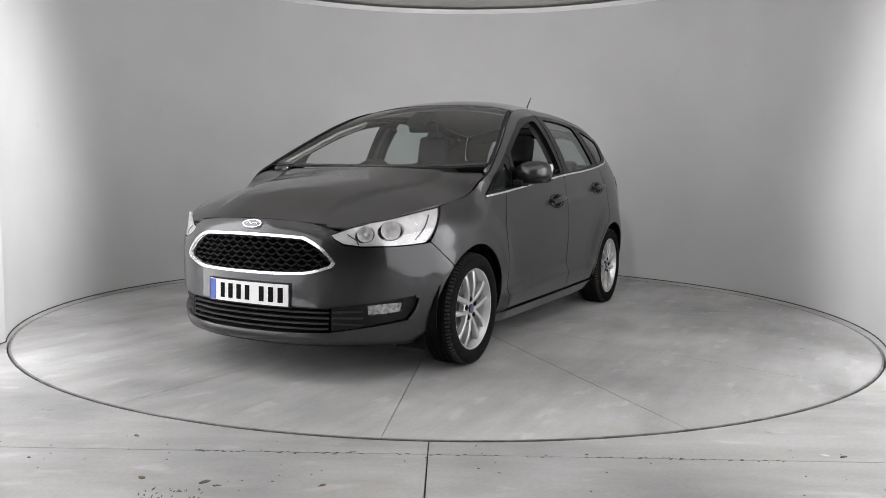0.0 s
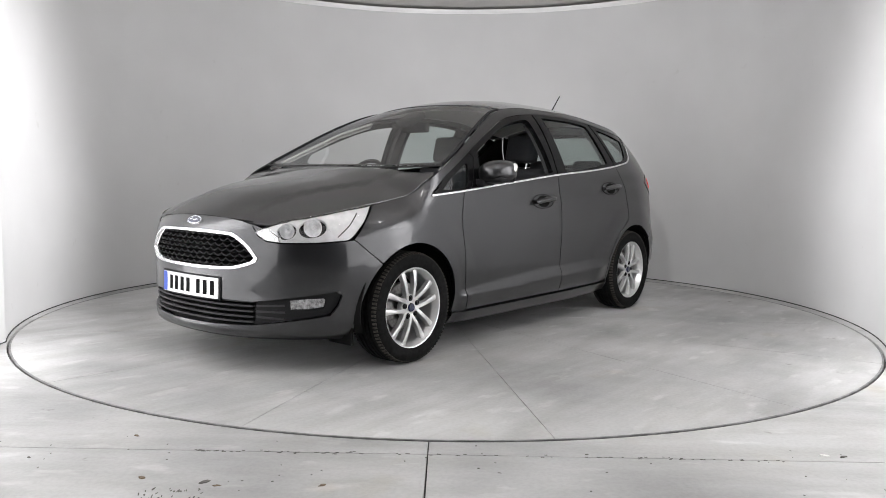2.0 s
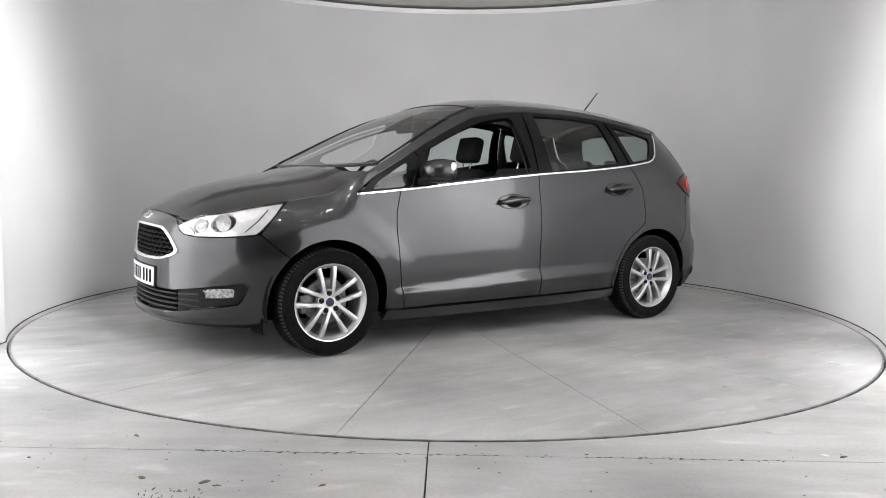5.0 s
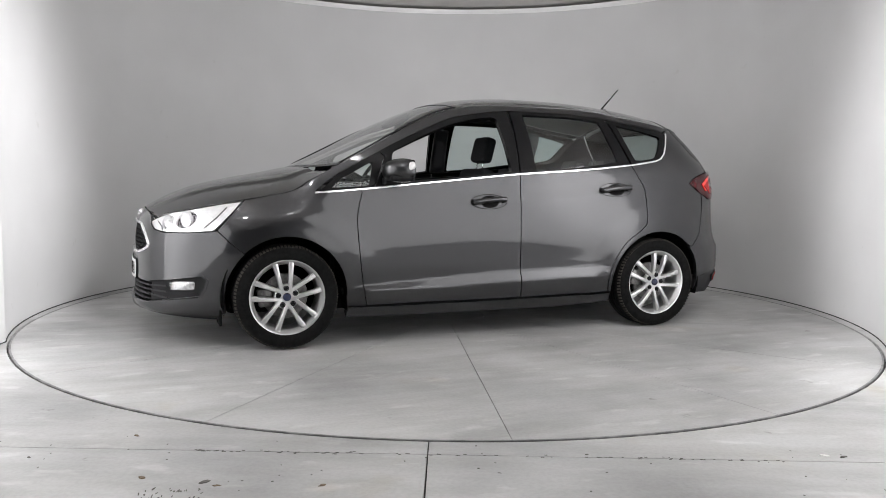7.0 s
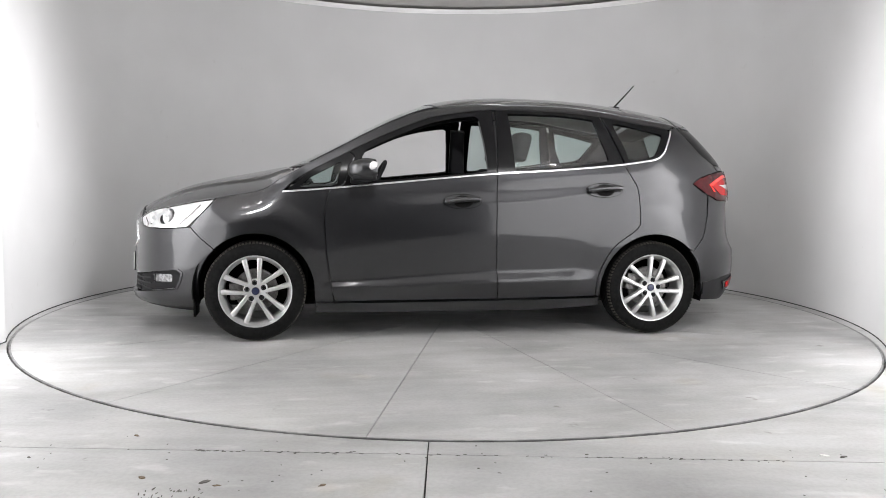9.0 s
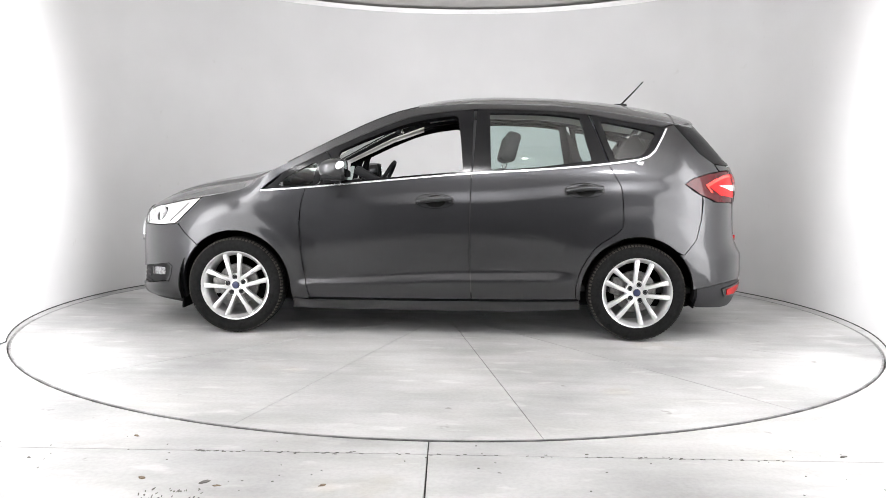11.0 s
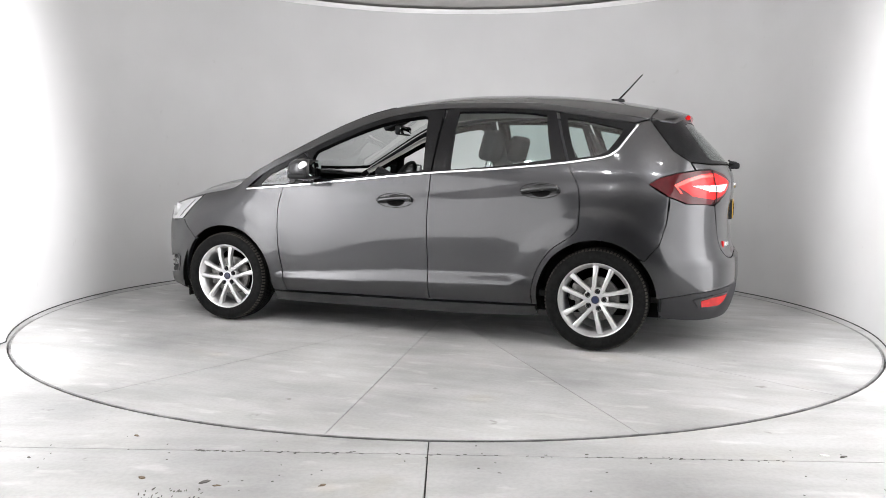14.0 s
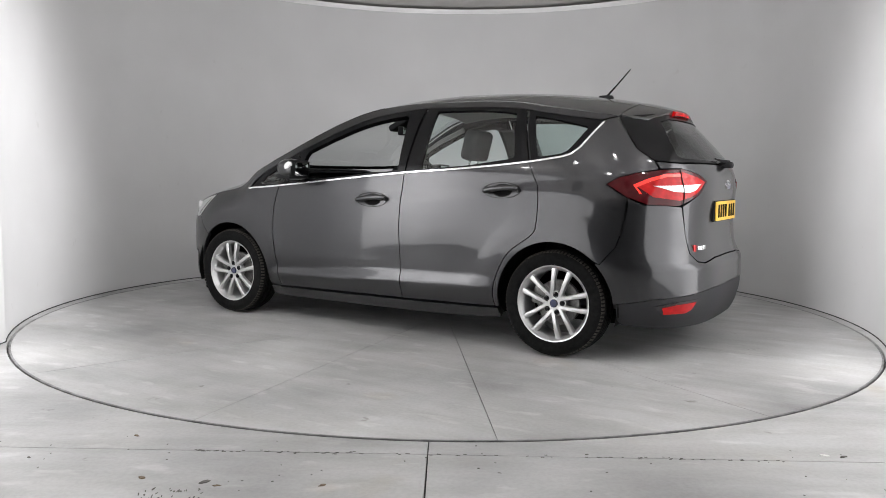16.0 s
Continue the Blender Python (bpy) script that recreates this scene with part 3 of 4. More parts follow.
    panel("scuttle", both([(1.24, 0), (1.235, 0.3), (1.22, 0.55), (1.18, 0.8), (0.96, 0.83), (1.02, 0.62), (1.06, 0.4), (1.08, 0)]), cowl, BLACK, car, step=0.08,
          label="black plastic panel below the windscreen")
    bm = bmesh.new()
    for s, y0 in ((1, 0.62), (1, -0.05)):
        tube(bm, [(1.13, y0, 1.075 - 0.06 * abs(y0)), (1.115, y0 - 0.3, 1.088 - 0.05 * abs(y0 - 0.3)), (1.10, y0 - 0.58, 1.098 - 0.07 * abs(y0 - 0.58))], 0.007, 6)
    part("wiper", bm, BLACK, car, "black wiper arms", True)
    spoil = [(-1.615, 0), (-1.61, 0.40), (-1.588, 0.575), (-1.66, 0.565), (-1.735, 0.50), (-1.775, 0.36), (-1.79, 0.18), (-1.793, 0)]
    sp = panel("spoiler", both(spoil), top, PAINT, car, step=0.05, thick=0.045, out=0.004, label="dark grey roof spoiler")
    lower = lambda x, y: top(x, y) + Vector((0, 0, -0.045))
    panel("underside", both(spoil), lower, PAINT, sp, step=0.08, thick=0.002)
    bm = bmesh.new()
    tube(bm, [(-1.796 + 0.28 * y * y, y, top(-1.79, 0).z - 0.022 - 0.12 * y * y) for y in [-0.17 + 0.034 * k for k in range(11)]], 0.017, 8)
    part("brake_light", bm, RED, sp, "red high brake light", True)
    return f_doors, r_doors


def side_windows(car, f_doors, r_doors):
    tri = [(1.125, 0.962), (1.06, 1.015)] + between(WINDOW_TOP, 1.01, 0.735) + [(0.70, 1.18), (0.77, 1.0), (0.80, 0.985)] + between(BELT, 0.85, 1.11)
    hole = [(1.045, 0.978), (0.98, 1.035), (0.80, 1.135), (0.785, 1.13), (0.815, 1.0), (0.85, 0.988)]
    panel("corner_window_frame", above(tri, 0.004), flank, GLOSS_BLACK, car, holes=[above(hole, 0.004)], mirror=True, step=0.04, out=-0.003, thick=0.02)
    panel("corner_window", above(hole, 0.004), flank, TINTED, car, mirror=True, step=0.05, out=-0.009, thick=0.004, gap=-0.004, shadow=False)
    split = lambda z: -0.232 - 0.03 * (z - 1.08)
    f = between(BELT, 0.79, -0.232) + [(split(1.3), 1.3), (-0.243, 1.505)] + between(WINDOW_TOP, -0.154, 0.735) + [(0.70, 1.18), (0.765, 1.005)]
    fh = [(0.68, 1.03), (0.645, 1.19)] + between([(0.645, 1.212), (0.43, 1.312), (0.169, 1.412), (0.0, 1.448), (-0.105, 1.462)], 0.63, -0.105) + [(-0.135, 1.45), (-0.155, 1.30), (-0.172, 1.10)] + [(x, belt_z(x) + 0.022) for x in (-0.1, 0.1, 0.3, 0.5)]
    panel("window_frame", above(f, 0.004), flank, GLOSS_BLACK, tuple(f_doors), holes=[fh], mirror=True, step=0.04, out=-0.002, thick=0.035, label="black door window frame, its pane wound down")
    r = between(BELT, -0.236, -1.118) + [(-1.06, 1.32), (-1.005, 1.478)] + between(WINDOW_TOP, -0.98, -0.26)
    rh = [(-0.350, 1.488), (-0.53, 1.488), (-0.721, 1.484), (-0.87, 1.47), (-0.945, 1.457), (-0.975, 1.32), (-1.012, 1.178), (-0.69, 1.132), (-0.372, 1.106), (-0.36, 1.12)]
    panel("window_frame", above(r, 0.004), flank, GLOSS_BLACK, tuple(r_doors), holes=[rh], mirror=True, step=0.04, out=-0.002, thick=0.02)
    panel("window_pane", rh, flank, TINTED, tuple(r_doors), mirror=True, step=0.06, out=-0.010, thick=0.004, gap=-0.006, shadow=False)
    q = [(-1.128, 1.156), (-1.22, 1.166), (-1.33, 1.181), (-1.385, 1.198), (-1.43, 1.236), (-1.47, 1.30), (-1.52, 1.388), (-1.50, 1.40)] + between(WINDOW_TOP, -1.45, -1.02) + [(-1.07, 1.32)]
    qh = [(-1.085, 1.435), (-1.11, 1.435), (-1.28, 1.402), (-1.43, 1.366), (-1.435, 1.355), (-1.39, 1.28), (-1.35, 1.225), (-1.31, 1.207), (-1.185, 1.188), (-1.165, 1.195), (-1.12, 1.32)]
    panel("quarter_window_frame", above(q, 0.004), flank, GLOSS_BLACK, car, holes=[qh], mirror=True, step=0.04, out=-0.003, thick=0.02)
    panel("quarter_window", qh, flank, TINTED, car, mirror=True, step=0.06, out=-0.010, thick=0.004, gap=-0.006, shadow=False)
    strip = BELT[:-1] + [(-1.33, 1.183), (-1.38, 1.20), (-1.425, 1.237), (-1.465, 1.30), (-1.522, 1.392)]
    for a, b in ((0, 5), (5, 23), (23, 38), (38, len(strip))):
        seg = strip[a:b + 1]
        panel("chrome_strip", ribbon(seg, 0.0125), flank, CHROME, car, mirror=True, step=0.05, out=0.007, thick=0.012, gap=0.0008, label="bright chrome strip along the windows")


def front_end(car):
    S, F = front_side, front_at
    half = ([F(0, 0.828), F(0.234, 0.822), F(0.36, 0.808), F(0.425, 0.792), F(0.452, 0.765), F(0.475, 0.735), F(0.52, 0.708), F(0.60, 0.697), F(0.72, 0.699), F(0.775, 0.704),
             S(1.75, 0.712), S(1.725, 0.716), S(1.66, 0.652), S(1.598, 0.60)] + [S(x, z) for x, z in arc(WHEEL_X, WHEEL_R, ARCH, 46, -15, 14)]
            + [S(1.72, 0.205), S(1.85, 0.205), F(0.55, 0.205), F(0.3, 0.205), F(0, 0.205)])
    g = [(0, 0.754), (0.136, 0.753), (0.29, 0.748), (0.35, 0.738), (0.43, 0.690), (0.482, 0.632), (0.486, 0.612), (0.46, 0.592), (0.345, 0.560), (0.154, 0.552), (0, 0.551)]
    g = curve(g, 4)
    grille = sided([F(*p) for p in g])
    low = [(0, 0.402), (0.20, 0.399), (0.45, 0.392), (0.60, 0.412), (0.79, 0.450), (0.806, 0.43), (0.79, 0.368), (0.765, 0.318), (0.64, 0.292), (0.45, 0.264), (0.2, 0.258), (0, 0.257)]
    intake = sided([F(*p) for p in low])
    bumper = panel("front_bumper", sided(half), front, PAINT, car, holes=[grille, intake], step=0.026, thick=0.03, gap=-0.001, label="dark grey metallic front bumper with stone chips")
    lip = sided([F(0, 0.203), F(0.3, 0.203), F(0.55, 0.203), S(1.85, 0.203), S(1.72, 0.203), S(1.72, 0.165), S(1.85, 0.17), F(0.55, 0.175), F(0, 0.175)])
    panel("lip", lip, front, BLACK, bumper, step=0.06, out=-0.012, thick=0.08, label="black lower lip")
    gr = thing("grille", "black honeycomb grille in a chrome surround", "")
    gr.parent = car
    ring_out = sided([F(a * 1.0, b) for a, b in g])
    cx, cz = 0.0, 0.653
    ring_in = sided([F(a * 0.966, cz + (b - cz) * 0.885) for a, b in g])
    panel("surround", ring_out, front, CHROME, gr, holes=[ring_in], step=0.02, out=0.008, thick=0.03, gap=-0.001, label="chrome surround")
    panel("backing", ring_out, front, INK, gr, step=0.05, out=-0.07, thick=0.004)
    bm = bmesh.new()
    px, pz = 0.058, 0.026
    inner = [(a * 0.968, cz + (b - cz) * 0.89) for a, b in g]
    inner = sided(inner)
    rows = int(0.22 / pz)
    for r in range(-rows // 2, rows // 2 + 2):
        z = cz + r * pz
        for c in range(-10, 11):
            x = c * px + (px / 2 if r % 2 else 0)
            pts = [(x - px / 2, z - pz * 0.16), (x - px * 0.28, z + pz * 0.02), (x, z + pz * 0.42), (x + px * 0.28, z + pz * 0.02), (x + px / 2, z - pz * 0.16)]
            for a, b in zip(pts, pts[1:]):
                mid = ((a[0] + b[0]) / 2, (a[1] + b[1]) / 2)
                if inside(np.array([mid[0]]), np.array([mid[1]]), inner)[0]:
                    p, q = front(*F(*a)), front(*F(*b))
                    up, deep = Vector((0, 0, 0.0030)), Vector((0.045, 0, 0))
                    p, q = p - Vector((0.012, 0, 0)), q - Vector((0.012, 0, 0))
                    vs = [bm.verts.new(v) for v in (p + up, p - up, p - up - deep, p + up - deep, q + up, q - up, q - up - deep, q + up - deep)]
                    for f in ((0, 1, 5, 4), (1, 2, 6, 5), (3, 7, 6, 2), (0, 4, 7, 3)):
                        bm.faces.new([vs[k] for k in f])
    part("mesh", bm, BLACK, gr, "black honeycomb mesh")
    # lower intake
    panel("intake_backing", intake, front, INK, bumper, step=0.05, out=-0.09, thick=0.004)
    for z in (0.285, 0.312, 0.340, 0.368, 0.392):
        pts = [F(y, z - 0.002) for y in [-0.46 + 0.046 * k for k in range(21)]]
        panel("intake_slat", ribbon(pts, 0.009), front, PLASTIC, bumper, step=0.05, out=-0.012, thick=0.05, gap=0)
    fog = [(0.47, 0.390), (0.60, 0.408), (0.785, 0.446), (0.80, 0.428), (0.785, 0.37), (0.76, 0.322), (0.64, 0.296), (0.47, 0.27)]
    lamp = [(0.628, 0.40), (0.69, 0.407), (0.75, 0.41), (0.755, 0.40), (0.748, 0.36), (0.70, 0.353), (0.632, 0.35)]
    panel("fog_lamp_bezel", [F(*p) for p in fog], front, BLACK, bumper, holes=[[F(*p) for p in lamp]], mirror=True, step=0.03, out=-0.02, thick=0.03, gap=0.001, label="black fog lamp surround")
    for z0, z1 in ((0.312, 0.300), (0.340, 0.338), (0.368, 0.374)):
        panel("bezel_fin", ribbon([F(0.475, z0), F(0.54, (z0 + z1) / 2), F(0.61, z1)], 0.010), front, PLASTIC, bumper, mirror=True, step=0.03, out=-0.012, thick=0.012, gap=0)
    edge_line = [F(*p) for p in [(0.79, 0.448), (0.804, 0.43), (0.79, 0.368), (0.765, 0.318)]]
    panel("bezel_edge", ribbon(edge_line, 0.016), front, PAINT, bumper, mirror=True, step=0.02, out=0.005, thick=0.02, gap=0)
    panel("fog_lamp", [F(*p) for p in lamp], front, FOG, bumper, mirror=True, step=0.03, out=-0.035, thick=0.01, gap=0, label="clear glass fog lamp")
    panel("fog_lens", [F(*p) for p in lamp], front, LENS, bumper, mirror=True, step=0.03, out=-0.018, thick=0.002, gap=0.001, shadow=False)
    filler = [F(0.30, 0.815), F(0.30, 0.79), F(0.44, 0.755), F(0.50, 0.775), F(0.44, 0.796)]
    panel("lamp_corner", filler, front, PAINT, car, mirror=True, step=0.03, out=-0.010, thick=0.01, gap=0, label="dark grey corner between bonnet and headlamp")
    # headlamps
    out = ([F(0.452, 0.762)] + [F(0.505, 0.785), F(0.57, 0.820)] + [S(x, z) for x, z in [(1.90, 0.838), (1.83, 0.853), (1.70, 0.880), (1.568, 0.902)]]
           + [S(1.64, 0.82), S(1.725, 0.735), S(1.752, 0.716), F(0.775, 0.708), F(0.72, 0.703), F(0.60, 0.701), F(0.52, 0.712), F(0.475, 0.738)])
    lamps = [thing("headlamp", "clear headlamp with bright reflector bowls", "") for _ in (0, 1)]
    for o in lamps:
        o.parent = car
    bowls = ((0.605, 0.764, 0.039), (0.705, 0.783, 0.048))
    cups = [[F(y + r * math.cos(2 * math.pi * k / 24), z + r * math.sin(2 * math.pi * k / 24)) for k in range(24)] for y, z, r in bowls]
    panel("reflector", out, front, BRIGHT, tuple(lamps), holes=cups, mirror=True, step=0.02, out=-0.008, thick=0.02, gap=0.004)
    panel("lamp_back", out, front, TRIM_GREY, tuple(lamps), mirror=True, step=0.05, out=-0.06, thick=0.004, gap=0.02)
    rim_in = inset(resampled(out, 0.03) if area(out) > 0 else resampled(out, 0.03)[::-1], 0.006)
    panel("seal", out, front, GLOSS_BLACK, tuple(lamps), holes=[rim_in], mirror=True, step=0.03, out=-0.002, thick=0.006, gap=0.0015)
    panel("lens", out, front, LENS, tuple(lamps), mirror=True, step=0.03, out=0.002, thick=0.003, gap=0.002, shadow=False)
    for line in ([S(1.665, 0.862), S(1.725, 0.80), S(1.80, 0.735)], [F(0.53, 0.765), F(0.575, 0.735), F(0.585, 0.712)]):
        panel("divider", ribbon(line, 0.006), front, TRIM_GREY, tuple(lamps), mirror=True, step=0.02, out=-0.005, thick=0.003, gap=0, label="grey divider inside the lamp")
    for s, o in ((1, lamps[0]), (-1, lamps[1])):
        for y, z, r in bowls:
            c = front(*F(y, z)) + Vector((-0.010, -0.005, 0))
            turn = Matrix.Translation((c.x, c.y * s, c.z)) @ Matrix.Rotation(radians(-90 + 32 * s), 4, "Z")
            bm = bmesh.new()
            revolve(bm, [(r * 1.05, 0.0), (r * 0.97, -0.004), (r * 0.85, -0.018), (r * 0.6, -0.032), (r * 0.3, -0.040), (0.004, -0.042)], 28)
            bmesh.ops.transform(bm, matrix=turn, verts=bm.verts)
            part("bowl", bm, BOWL, o, "bright reflector bowl", True)
            bm = bmesh.new()
            revolve(bm, [(0.0, 0.004), (0.009, 0.002), (0.011, -0.006), (0.009, -0.04)], 14)
            bmesh.ops.transform(bm, matrix=turn, verts=bm.verts)
            part("bulb", bm, BRIGHT, o, "silver bulb shield", True)
    # plate and badge
    pl = thing("number_plate", "white number plate with a blue band", "")
    pl.parent = car
    block = lambda y0, y1, z0, z1: [F(y0 + (y1 - y0) * k / 8, z0) for k in range(9)] + [F(y1 + (y0 - y1) * k / 8, z1) for k in range(9)]
    for nm, mat_, rect, out_, deep in (("holder", BLACK, (-0.270, 0.270, 0.384, 0.510), 0.008, 0.014), ("plate", WHITE_PLATE, (-0.260, 0.260, 0.391, 0.503), 0.012, 0.006),
                                       ("band", BLUE, (-0.258, -0.214, 0.393, 0.501), 0.0135, 0.003)):
        panel(nm, block(*rect), front, mat_, pl, step=0.04, out=out_, thick=deep, gap=0)
    for k in range(7):
        y = -0.19 + 0.0572 * (k + (0.6 if k > 3 else 0))
        panel("bar", block(y + 0.013, y + 0.043, 0.408, 0.486), front, INK, pl, step=0.04, out=0.0135, thick=0.003, gap=0)
    emblem(car, Matrix.Translation(front(*F(0, 0.80)) + Vector((0.004, 0, 0))) @ pose(0, 0, 0, 0, 0, 90) @ pose(0, 0, 0, -36), 0.062, 0.026)
    panel("centre_line", ribbon([F(y, 0.8295 - 0.11 * y * y) for y in [-0.42 + 0.042 * k for k in range(21)]], 0.006), front, INK, car, step=0.05, out=-0.003, thick=0.01, gap=0)


def bars(parent, m, x0, x1, y, h):
    """Plain upright bars in place of the plate's characters."""
    w = (x1 - x0) / 7.6
    for k in range(7):
        x = x0 + w * (k + (0.6 if k > 3 else 0))
        boxed("bar", INK, parent, (x + w * 0.26, x + w * 0.74, y - 0.001, y + 0.004, -h / 2, h / 2), 0.0, m=m, smooth=False)


def emblem(car, m, rx, rz):
    e = thing("badge", "oval chrome badge with a dark blue field", "")
    e.parent = car
    for nm, k, mat_, y0, y1 in (("rim", 1.0, CHROME, -0.006, 0.006), ("field", 0.86, BADGE_BLUE, -0.0075, 0.004)):
        bm = bmesh.new()
        vs = [[bm.verts.new((rx * k * math.cos(2 * math.pi * i / 32), y, rz * (k - (1 - k) * 0.6) * math.sin(2 * math.pi * i / 32))) for i in range(32)] for y in (y0, y1)]
        for i in range(32):
            bm.faces.new((vs[0][i], vs[0][(i + 1) % 32], vs[1][(i + 1) % 32], vs[1][i]))
        bm.faces.new(vs[0])
        bm.faces.new(vs[1])
        bmesh.ops.transform(bm, matrix=m, verts=bm.verts)
        part(nm, bm, mat_, e)
    bm = bmesh.new()
    tube(bm, [m @ Vector(p) for p in [(-rx * 0.6, -0.008, -0.002), (-rx * 0.3, -0.008, 0.007), (0, -0.008, -0.004), (rx * 0.3, -0.008, 0.005), (rx * 0.6, -0.008, -0.002)]], 0.0026, 6)
    part("scroll", bm, CHROME, e, "", True)


def rear_end(car):
    S, B = back_side, back_at
    half = ([B(0, 0.60), B(0.3, 0.595), B(0.48, 0.575), B(0.545, 0.585), B(0.585, 0.636), B(0.603, 0.734), B(0.625, 0.90), B(0.70, 0.908), S(-1.82, 0.912), S(-1.76, 0.94), S(-1.738, 0.948), S(-1.73, 0.80), S(-1.696, 0.67),
             S(-1.615, 0.571)] + [S(x, z) for x, z in arc(-WHEEL_X, WHEEL_R, ARCH, 136, 176, 10)] + [S(-1.70, 0.349), B(0.80, 0.385), B(0.683, 0.401), B(0.4, 0.43), B(0, 0.44)])
    bumper = panel("rear_bumper", sided(half), back, PAINT, car, step=0.026, thick=0.03, gap=-0.001, label="dark grey metallic rear bumper")
    low = [B(0, 0.436), B(0.4, 0.426), B(0.683, 0.397), B(0.80, 0.381), S(-1.70, 0.345), S(-1.695, 0.25), S(-1.72, 0.215), B(0.7, 0.20), B(0, 0.20)]
    ref = [B(0.76, 0.336), B(0.70, 0.353), B(0.575, 0.363), B(0.60, 0.318), B(0.64, 0.300), B(0.745, 0.298)]
    panel("lower_bumper", sided(low), back, PLASTIC, bumper, step=0.04, out=-0.006, thick=0.05, label="dark grey plastic lower bumper")
    panel("reflector_bezel", [(a + (a - ref[0][0]) * 0.0, b) for a, b in [B(0.79, 0.342), B(0.70, 0.366), B(0.555, 0.378), B(0.585, 0.308), B(0.64, 0.288), B(0.75, 0.286)]], back, PAINT, bumper, mirror=True, step=0.03, out=0.002, thick=0.02, gap=0)
    panel("reflector", ref, back, RED, bumper, mirror=True, step=0.03, out=0.006, thick=0.02, gap=0, label="red bumper reflector")
    tg = ([B(0, 1.152), B(0.35, 1.155), B(0.57, 1.152), S(-1.848, 1.161), S(-1.876, 1.119), B(0.60, 1.122), B(0.585, 1.121), B(0.48, 1.092), B(0.397, 1.052), B(0.487, 0.976), B(0.534, 0.952), B(0.618, 0.908), B(0.60, 0.734), B(0.582, 0.64), B(0.543, 0.59), B(0.48, 0.58), B(0.3, 0.60), B(0, 0.605)])
    gate = panel("tailgate", sided(tg), back, PAINT, car, step=0.035, thick=0.02, label="dark grey metallic tailgate")
    gl = [B(0, 1.462), B(0.4, 1.458), B(0.53, 1.442), S(-1.588, 1.428), S(-1.663, 1.331), S(-1.744, 1.231), S(-1.842, 1.167), B(0.60, 1.158), B(0.35, 1.160), B(0, 1.157)]
    win = [B(0, 1.43), B(0.30, 1.425), B(0.42, 1.405), B(0.50, 1.30), B(0.55, 1.20), B(0.52, 1.185), B(0.3, 1.18), B(0, 1.178)]
    panel("window_border", sided(gl), back, GLOSS_BLACK, gate, holes=[sided(win)], step=0.045, thick=0.02, out=-0.003, label="black border of the rear window")
    panel("rear_window", sided(win), back, PRIVACY, gate, step=0.06, thick=0.004, gap=-0.004, out=-0.008, label="tinted rear window", shadow=False)
    # tail lamps
    o = [S(-1.615, 1.029), S(-1.673, 1.066), S(-1.773, 1.095), B(0.68, 1.114), B(0.583, 1.12), B(0.481, 1.09), B(0.40, 1.052), B(0.487, 0.977), B(0.534, 0.954), B(0.645, 0.909), S(-1.839, 0.914), S(-1.731, 0.956)]
    lamps = [thing("tail_lamp", "red tail lamp with a clear centre", "") for _ in (0, 1)]
    for t in lamps:
        t.parent = car
    ring = resampled(o, 0.03)
    ring = ring if area(ring) > 0 else ring[::-1]
    panel("casing", o, back, DARK_RED, tuple(lamps), mirror=True, step=0.03, out=0.004, thick=0.03, gap=0.002, label="dark red lamp casing")
    inner = [S(-1.775, 1.018), S(-1.84, 1.062), B(0.68, 1.092), B(0.595, 1.10), B(0.49, 1.07), B(0.43, 1.045), B(0.50, 0.99), B(0.56, 0.962), B(0.645, 0.940), S(-1.86, 0.958)]
    panel("red_field", inner, back, RED, tuple(lamps), mirror=True, step=0.03, out=0.007, thick=0.004, gap=0, label="red lamp field")
    guide = [S(-1.80, 0.975), S(-1.765, 1.018), S(-1.83, 1.052), B(0.69, 1.078), B(0.61, 1.083)]
    panel("light_guide", ribbon(guide, 0.016), back, RED_LIT, tuple(lamps), mirror=True, step=0.03, out=0.0095, thick=0.003, gap=0, label="lit red light guide")
    clear = [S(-1.855, 1.020), B(0.66, 1.024), B(0.56, 1.030), B(0.475, 1.036), B(0.53, 0.998), B(0.58, 0.985), B(0.67, 0.988)]
    panel("clear_field", clear, back, CLEAR_LAMP, tuple(lamps), mirror=True, step=0.03, out=0.0105, thick=0.003, gap=0, label="clear reversing lamp")
    split = [B(0.604, 1.118), B(0.615, 1.01), B(0.628, 0.912)]
    panel("split", ribbon(split, 0.005), back, INK, tuple(lamps), mirror=True, step=0.03, out=0.0115, thick=0.003, gap=0)
    # plate, badge, lettering, wiper
    pl = thing("number_plate", "yellow rear number plate", "")
    pl.parent = car
    m = pose(-2.078, 0, 0.872, 0, 0, -90)
    boxed("recess", BLACK, pl, (-0.272, 0.272, -0.012, 0.02, -0.064, 0.064), 0.004, m=m)
    boxed("plate", YELLOW_PLATE, pl, (-0.260, 0.260, -0.018, -0.010, -0.056, 0.056), 0.003, m=m)
    bars(pl, m, -0.225, 0.235, -0.021, 0.078)
    emblem(car, Matrix.Translation(back(*B(0, 1.03)) + Vector((-0.004, 0, 0))) @ pose(0, 0, 0, 0, 0, -90), 0.062, 0.026)
    lt = thing("lettering", "small bright model lettering as plain bars", "")
    lt.parent = car
    for k in range(4):
        y = 0.53 - 0.032 * k - (0.012 if k else 0)
        p = back(*B(y, 0.665))
        h = 0.020 if k == 0 else 0.012
        boxed("letter", RED if k == 0 else CHROME, lt, (-0.006, 0.004, -0.013, 0.013, -h, h), 0.002, m=Matrix.Translation(p) @ pose(0, 0, 0, 0, 0, -14 - 10 * y))
    bm = bmesh.new()
    box(bm, -2.125, -2.05, -0.035, 0.035, 1.135, 1.175, 0.014, 3)
